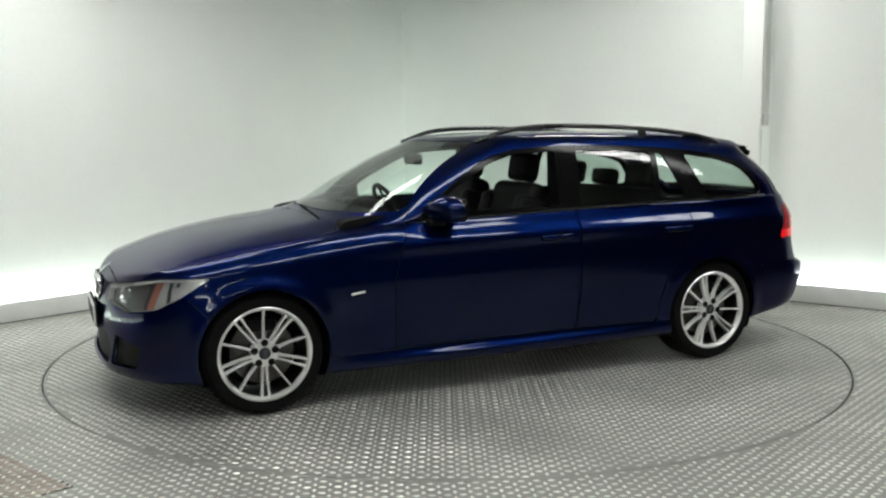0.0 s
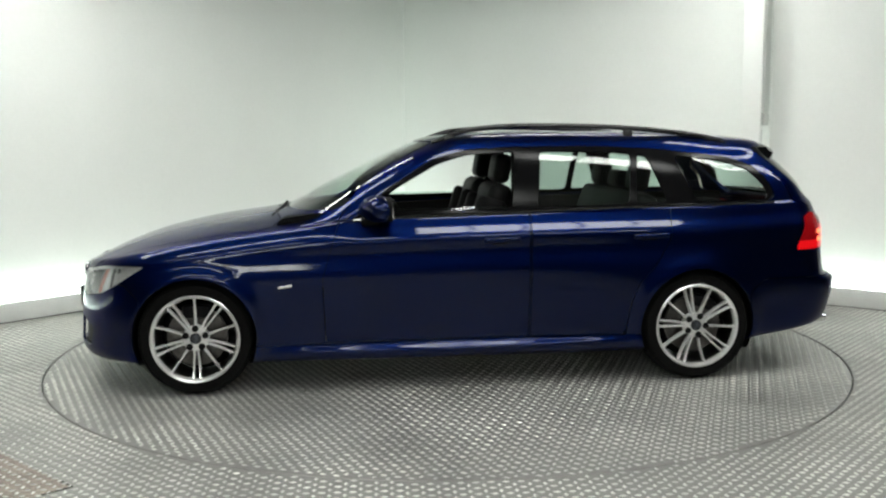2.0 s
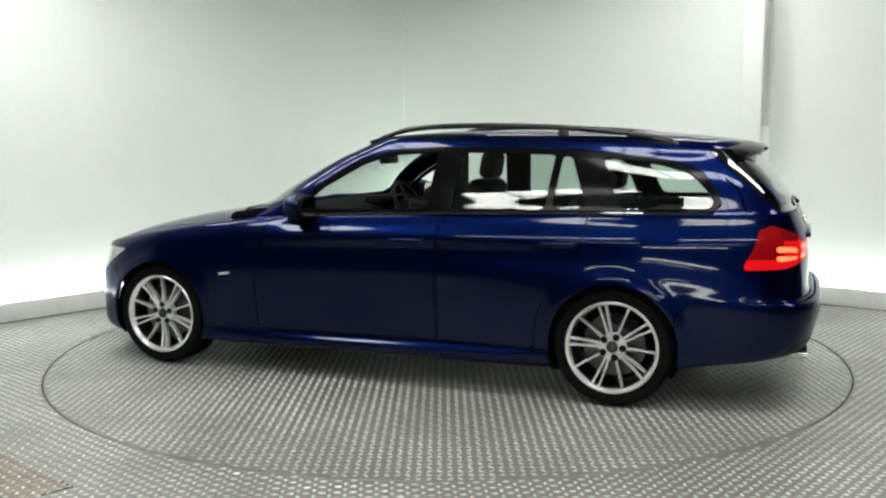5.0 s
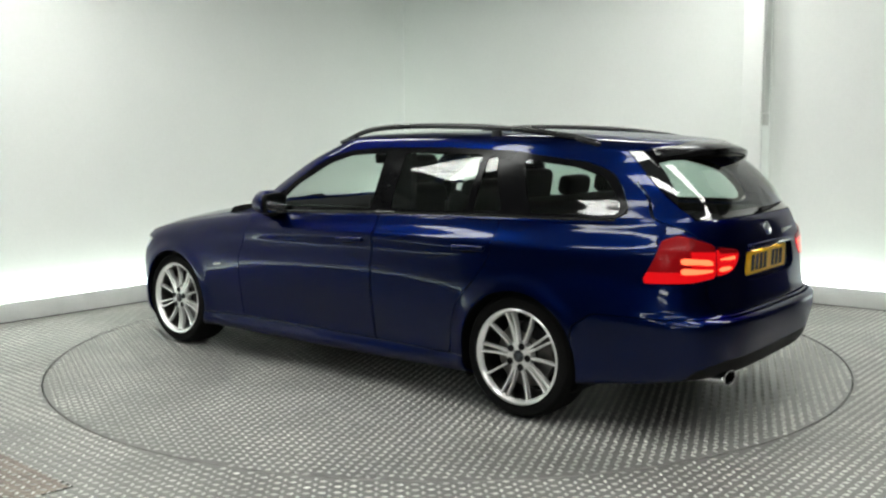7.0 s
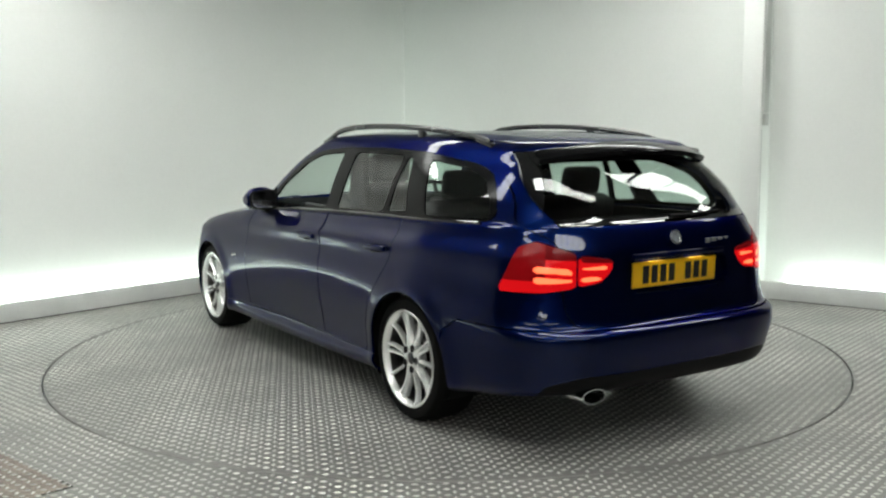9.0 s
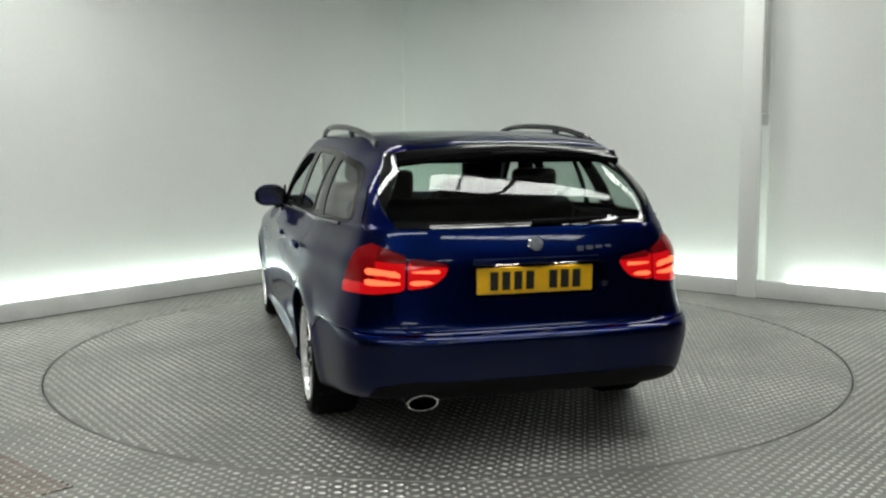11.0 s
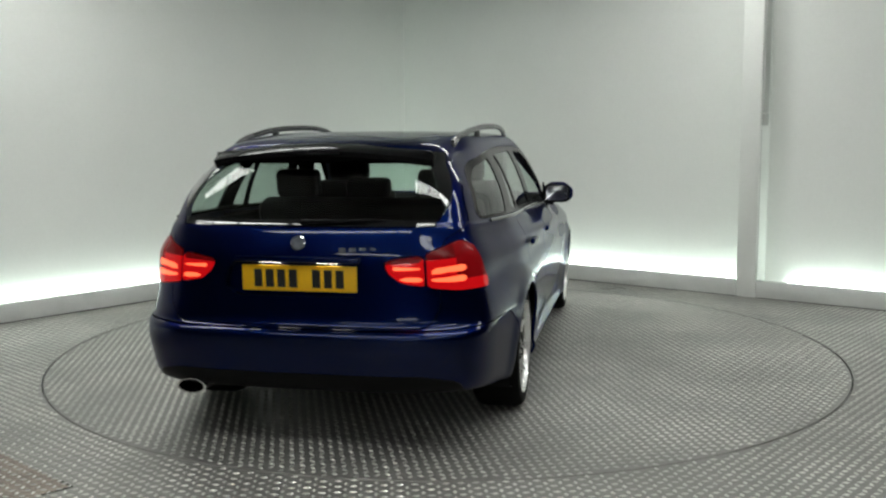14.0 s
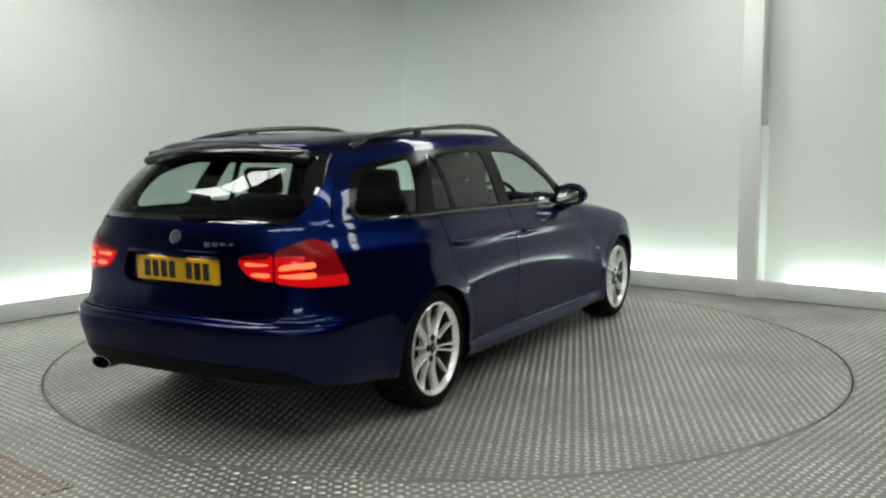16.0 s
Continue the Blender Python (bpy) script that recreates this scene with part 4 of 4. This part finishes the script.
def build_fittings(car):
    both = (1, -1)
    # roof rails: a bowed bar with a foot at each end and a post
    for s in both:
        xs = np.linspace(0.05, -1.62, 45)
        zs = smooth_line([0.05, -0.03, -0.16, -0.35, -0.54, -0.85, -1.15, -1.40, -1.575, -1.62], [1.352, 1.380, 1.412, 1.427, 1.430, 1.424, 1.407, 1.380, 1.354, 1.342], xs)
        ys = smooth_line([0.05, -0.4, -1.0, -1.60], [0.575, 0.582, 0.575, 0.550], xs)
        rail = part("roof_rail", tube(list(zip(xs, s * ys, zs)), [0.010 + 0.005 * min(1, i / 4, (44 - i) / 4) for i in range(45)], 12, 1.0), RAILBLACK, car, "black roof rail")
        y = float(smooth_line([0.05, -0.4, -1.0, -1.60], [0.575, 0.582, 0.575, 0.550], -1.05))
        part("rail_post", box((0.055, 0.026, 0.070), pose(-1.05, s * y, 1.372), 0.008), RAILBLACK, rail)
        for x, z in ((0.02, 1.357), (-1.58, 1.341)):
            part("rail_foot", box((0.14, 0.034, 0.022), pose(x, s * (0.575 if x > 0 else 0.552), z, 0, 14 if x > 0 else -14, 0), 0.009), RAILBLACK, rail)
    # roof spoiler with its dark underside
    bm = bmesh.new()
    rows = []
    for i in range(25):
        y = -0.525 + 1.05 * i / 24
        k = abs(y) / 0.525
        back = -2.060 + 0.11 * k ** 2.2
        fx = -1.86 + 0.03 * k
        z0 = 1.350 - 0.042 * k ** 2
        sec = [(fx, z0 - 0.006), (fx - 0.08, z0 - 0.006), (back + 0.03, z0 - 0.026), (back, z0 - 0.042), (back + 0.006, z0 - 0.066), (back + 0.06, z0 - 0.076), (fx - 0.05, z0 - 0.062)]
        rows.append([bm.verts.new((x, y, z)) for x, z in sec])
    for a, b in zip(rows, rows[1:]):
        for k in range(7):
            bm.faces.new((a[k], a[(k + 1) % 7], b[(k + 1) % 7], b[k]))
    bm.faces.new(rows[0])
    bm.faces.new(rows[-1][::-1])
    sp = part("roof_spoiler", bm, BLACKTRIM, car, "very dark gloss roof spoiler above the rear window")
    part("spoiler_underside", prism([(-1.90, -0.46), (-1.985, -0.42), (-2.030, 0.0), (-1.985, 0.42), (-1.90, 0.46)], 1.262, 1.281), BLACKTRIM, sp, "black underside")
    part("brake_light", box((0.012, 0.26, 0.014), pose(-2.058, 0, 1.296, 0, 20, 0), 0.004), BLACKTRIM, sp, "slim dark brake light lens")
    # door mirrors
    for s in both:
        mirror = empty("door_mirror", "body-coloured door mirror")
        mirror.parent = car
        bm = bmesh.new()
        rows = []
        for i in range(13):
            t = i / 12
            y = 0.795 + 0.20 * t
            h = 0.072 * (1 - 0.55 * abs(2 * t - 0.95) ** 3.2)
            dz = 0.985 + 0.006 * math.sin(math.pi * t)
            d = 0.085 * (1 - 0.45 * t ** 3)
            row = []
            for k in range(16):
                a = 2 * math.pi * k / 16
                cx, cz = math.cos(a), math.sin(a)
                x = 0.405 + (d * 1.15 * abs(cx) ** 0.8 if cx > 0 else -0.028 * abs(cx) ** 0.4) + 0.035 * t * -1
                row.append(bm.verts.new((x, s * y, dz + h * abs(cz) ** 0.75 * (1 if cz > 0 else -1))))
            rows.append(row)
        for a, b in zip(rows, rows[1:]):
            for k in range(16):
                bm.faces.new((a[k], a[(k + 1) % 16], b[(k + 1) % 16], b[k]))
        bm.faces.new(rows[0])
        bm.faces.new(rows[-1][::-1])
        part("mirror_housing", bm, PAINT, mirror, "dark blue mirror housing", sharp=60)
        part("mirror_glass", prism(rounded([(s * 0.815, 0.935), (s * 0.965, 0.940), (s * 0.972, 1.03), (s * 0.82, 1.04)], 0.03), 0.322, 0.336, "x"), CHROME, mirror, "mirror glass")
        part("mirror_rim", prism(rounded([(s * 0.803, 0.921), (s * 0.975, 0.928), (s * 0.984, 1.04), (s * 0.81, 1.052)], 0.035), 0.326, 0.385, "x"), BLACKPLASTIC, mirror)
        part("mirror_foot", box((0.10, 0.13, 0.035), pose(0.44, s * 0.80, 0.93, s * -14, 0, 0), 0.012), BLACKPLASTIC, mirror, "black mirror foot")
        part("mirror_sail", prism([(0.535, 0.928), (0.36, 1.06), (0.36, 0.945)], s * 0.788, s * 0.802, "y"), BLACKTRIM, mirror, "black triangle at the window corner")
        rep_ = part("side_repeater", box((0.075, 0.010, 0.013), pose(0.90, s * 0.894, 0.582, 0, 8, 0), 0.004), WHITELENS, car, "clear side repeater lamp")
    # number plates: characters stand as plain bars
    for x, name, mat, z, tilt, label in ((-2.262, "rear_number_plate", YELLOW, 0.7655, -2, "yellow number plate"), (2.128, "front_number_plate", WHITEPLATE, 0.455, 2, "white number plate")):
        sgn = -1 if x < 0 else 1
        pl = part(name, box((0.010, 0.52, 0.113), pose(x, 0, z, 0, tilt, 0), 0.003), mat, car, label)
        for i in range(7):
            y = (-0.185 + 0.053 * i) if i < 4 else (-0.185 + 0.053 * i + 0.052)
            if sgn < 0:
                y = -y
            part("character_bar", box((0.003, 0.036, 0.078), pose(x + sgn * 0.006, y, z, 0, tilt, 0)), INK, pl, smooth=False)
        part("plate_backing", box((0.012, 0.53, 0.122), pose(x - sgn * 0.010, 0, z, 0, tilt, 0), 0.006), BLACKPLASTIC, pl)
    # the handle strip over the rear plate, with two lit plate lamps under it
    strip = part("tailgate_handle", box((0.036, 0.56, 0.026), pose(-2.282, 0, 0.850), 0.009), PAINT, car, "handle strip above the plate")
    for y in (0.13, -0.13):
        part("plate_lamp", box((0.010, 0.10, 0.006), pose(-2.266, y, 0.8365)), PLATEGLOW, strip, "lit number plate lamp", smooth=False)
    part("rear_badge", lathe([(0.0, 0.004), (0.027, 0.003), (0.029, 0.0)], 32, pose(-2.262, 0, 0.918, 0, -72, 0)), ROUNDEL, car, "round enamel badge")
    part("badge_ring", lathe([(0.027, 0.0), (0.029, 0.006), (0.033, 0.005), (0.034, 0.0)], 32, pose(-2.262, 0, 0.918, 0, -72, 0)), CHROME, car)
    for i, w in enumerate((0.030, 0.030, 0.030, 0.024)):
        part("model_badge_bar", box((0.005, w, 0.022), pose(-2.272 + 0.004 * i, -0.20 - 0.044 * i, 0.893, 0, -8, 0)), ROUNDEL, car, smooth=False)
    part("front_badge", lathe([(0.0, 0.004), (0.034, 0.003), (0.040, 0.0)], 32, pose(2.052, 0, 0.672, 0, 40, 0)), ROUNDEL, car, "round enamel badge")
    for s in both:
        part("parking_sensor", lathe([(0.0, 0.003), (0.009, 0.003), (0.011, 0.0)], 20, pose(-2.292, s * 0.56, 0.455, 0, -88, -s * 22)), RAILBLACK, car, "small round parking sensor")
    # wipers
    for a, b in (((0.965, 0.50, 0.924), (0.915, -0.06, 0.968)), ((0.975, -0.12, 0.936), (0.86, -0.58, 0.932))):
        wp = part("windscreen_wiper", tube([a, tuple((Vector(a) + Vector(b)) / 2 + Vector((0.02, 0, 0.012))), b], [0.009, 0.007, 0.004], 8), BLACKPLASTIC, car, "black wiper arm")
        part("wiper_blade", box(((Vector(b) - Vector(a)).length, 0.008, 0.012), Matrix.Translation((Vector(a) + Vector(b)) / 2 + Vector((0.02, 0, 0.008))) @ (Vector(b) - Vector(a)).to_track_quat("X", "Z").to_matrix().to_4x4()), RUBBER, wp, smooth=False)
    part("cowl_grille", prism(rounded([(0.99, -0.34), (0.99, 0.0), (0.99, 0.34), (0.91, 0.36), (0.88, 0.0), (0.91, -0.36)], 0.03), 0.912, 0.930), BLACKPLASTIC, car, "black cowl grille")
    part("rear_wiper", tube([(-2.224, 0.0, 1.008), (-2.212, -0.18, 1.012), (-2.195, -0.36, 1.018)], [0.012, 0.007, 0.004], 8), BLACKPLASTIC, car, "black rear wiper")
    for s in both:
        part("belt_moulding", tube([(x, s * float(HALF(x) - 0.078 + 0.004), float(smooth_line([0.54, -0.25, -1.0, -1.86], [0.925, 0.957, 0.979, 0.991], x))) for x in np.linspace(0.53, -1.85, 40)], 0.008, 8), BLACKGLOSS, car, "black moulding under the side windows")


build_fittings(car)


# ---- the cabin ----
def soft_block(size, m, round_=0.04, bow=0.0):
    bm = box(size, None, min(round_, min(size) * 0.45), 4)
    if bow:
        for v in bm.verts:
            v.co.x += bow * (1 - (2 * v.co.y / size[1]) ** 2)
    bmesh.ops.transform(bm, matrix=m, verts=bm.verts[:])
    return bm


def build_cabin(car):
    part("cabin_floor", box((2.9, 1.5, 0.04), pose(-0.65, 0, 0.30), 0.01), LININGS, car)
    part("load_floor", box((1.1, 1.18, 0.36), pose(-1.66, 0, 0.50), 0.03), LININGS, car, "black boot carpet")
    part("load_cover", box((0.62, 1.22, 0.015), pose(-1.70, 0, 0.925), 0.005), LININGS, car, "black load cover")
    part("headliner", prism(rounded([(0.02, -0.46), (0.02, 0.46), (-1.85, 0.42), (-1.85, -0.42)], 0.08), 1.330, 1.345), HEADLINER, car, "grey roof lining")
    for s in (1, -1):
        part("door_lining", prism([(0.62, 0.30), (0.60, 0.90), (-0.25, 0.935), (-1.3, 0.965), (-1.3, 0.62), (-1.0, 0.35)], s * 0.745, s * 0.79, "y", 0.01), LININGS, car, "black door lining")
        part("boot_lining", prism([(-1.30, 0.55), (-1.30, 0.975), (-2.10, 0.98), (-2.16, 0.55)], s * 0.60, s * 0.64, "y", 0.01), LININGS, car, "black boot side lining")
        part("pillar_lining", prism([(-0.37, 0.92), (-0.36, 1.31), (-0.53, 1.31), (-0.52, 0.92)], s * 0.60, s * 0.645, "y", 0.01), LININGS, car)
    dash = part("dashboard", prism(rounded([(0.95, 0.55), (0.95, 0.93), (0.72, 0.965), (0.42, 0.925), (0.36, 0.80), (0.48, 0.55)], 0.06), -0.74, 0.74, "y"), LININGS, car, "black dashboard")
    part("instrument_hood", soft_block((0.16, 0.36, 0.06), pose(0.44, -0.37, 0.95), 0.025), LININGS, dash)
    part("centre_console", soft_block((0.95, 0.22, 0.30), pose(-0.02, 0, 0.50), 0.04), LININGS, car)
    wheel_m = pose(0.25, -0.37, 0.90, 0, -62, 0)
    sw = part("steering_wheel", lathe([(0.185 + 0.014 * math.cos(a), 0.014 * math.sin(a)) for a in (2 * math.pi * k / 10 for k in range(10))], 40, wheel_m, True), LEATHER, car, "black leather steering wheel")
    part("wheel_hub", soft_block((0.12, 0.14, 0.05), wheel_m, 0.02), LEATHER, sw)
    for a in (0, 180, 270):
        part("wheel_spoke", box((0.12, 0.03, 0.014), wheel_m @ pose(0, 0, 0, 0, 0, a) @ pose(0.12, 0, 0), 0.004), LEATHER, sw)
    part("column", tube([wheel_m @ Vector((0, 0, -0.02)), wheel_m @ Vector((0, 0, -0.25))], 0.035, 10), BLACKPLASTIC, sw)
    mir = part("interior_mirror", soft_block((0.035, 0.24, 0.065), pose(0.235, 0.0, 1.235, 0, 8, 0), 0.015), BLACKPLASTIC, car, "black interior mirror")
    part("mirror_stalk", tube([(0.25, 0, 1.245), (0.275, 0, 1.275)], 0.012, 8), BLACKPLASTIC, mir)

    def seat(x, y, name="front_seat"):
        st = empty(name, "black leather seat with headrest")
        st.parent = car
        part("cushion", soft_block((0.52, 0.50, 0.17), pose(x + 0.10, y, 0.46, 0, -6, 0), 0.06), LEATHER, st)
        part("backrest", soft_block((0.15, 0.48, 0.62), pose(x - 0.235, y, 0.80, 0, -16, 0), 0.06, -0.02), LEATHER, st)
        for d in (-0.22, 0.22):
            part("side_bolster", soft_block((0.17, 0.09, 0.50), pose(x - 0.195, y + d, 0.78, 0, -16, 0), 0.035), LEATHER, st)
        part("headrest", soft_block((0.10, 0.26, 0.17), pose(x - 0.34, y, 1.185, 0, -10, 0), 0.04), LEATHER, st)
        for d in (-0.06, 0.06):
            part("headrest_post", tube([(x - 0.335, y + d, 1.03), (x - 0.335, y + d, 1.12)], 0.007, 8), CHROME, st)
    seat(0.0, 0.37)
    seat(0.0, -0.37)
    bench = empty("rear_bench", "black leather rear bench with three headrests")
    bench.parent = car
    part("cushion", soft_block((0.50, 1.28, 0.16), pose(-0.78, 0, 0.48, 0, -5, 0), 0.05), LEATHER, bench)
    part("backrest", soft_block((0.15, 1.26, 0.56), pose(-1.08, 0, 0.77, 0, -20, 0), 0.05), LEATHER, bench)
    for y, h in ((0.40, 0.155), (0.0, 0.11), (-0.40, 0.155)):
        part("headrest", soft_block((0.085, 0.25, h), pose(-1.17, y, 1.045 + h / 2, 0, -10, 0), 0.035), LEATHER, bench)
    for s in (1, -1):
        part("seat_belt", box((0.006, 0.045, 0.50), pose(-0.44, s * 0.595, 1.05, 0, 4, 0)), LININGS, car, "black seat belt", smooth=False)


build_cabin(car)


# ---- what moves: the turntable turns, and the car stands on it ----
def heading(t):
    """Degrees of the car's nose, anticlockwise from x."""
    return 203.72 - 8.9586 * t + 0.0046 * (t - 8.0) ** 2


def motions():
    steps = [0.5 * i for i in range(33)]
    walk(turntable, [(t, pose(0, 0, 0, 0, 0, heading(t) - 203.72)) for t in steps])
    walk(car, [(t, pose(0, 0, 0, 0, 0, heading(t)) @ pose(0.078, 0.203, 0.003)) for t in steps])


motions()
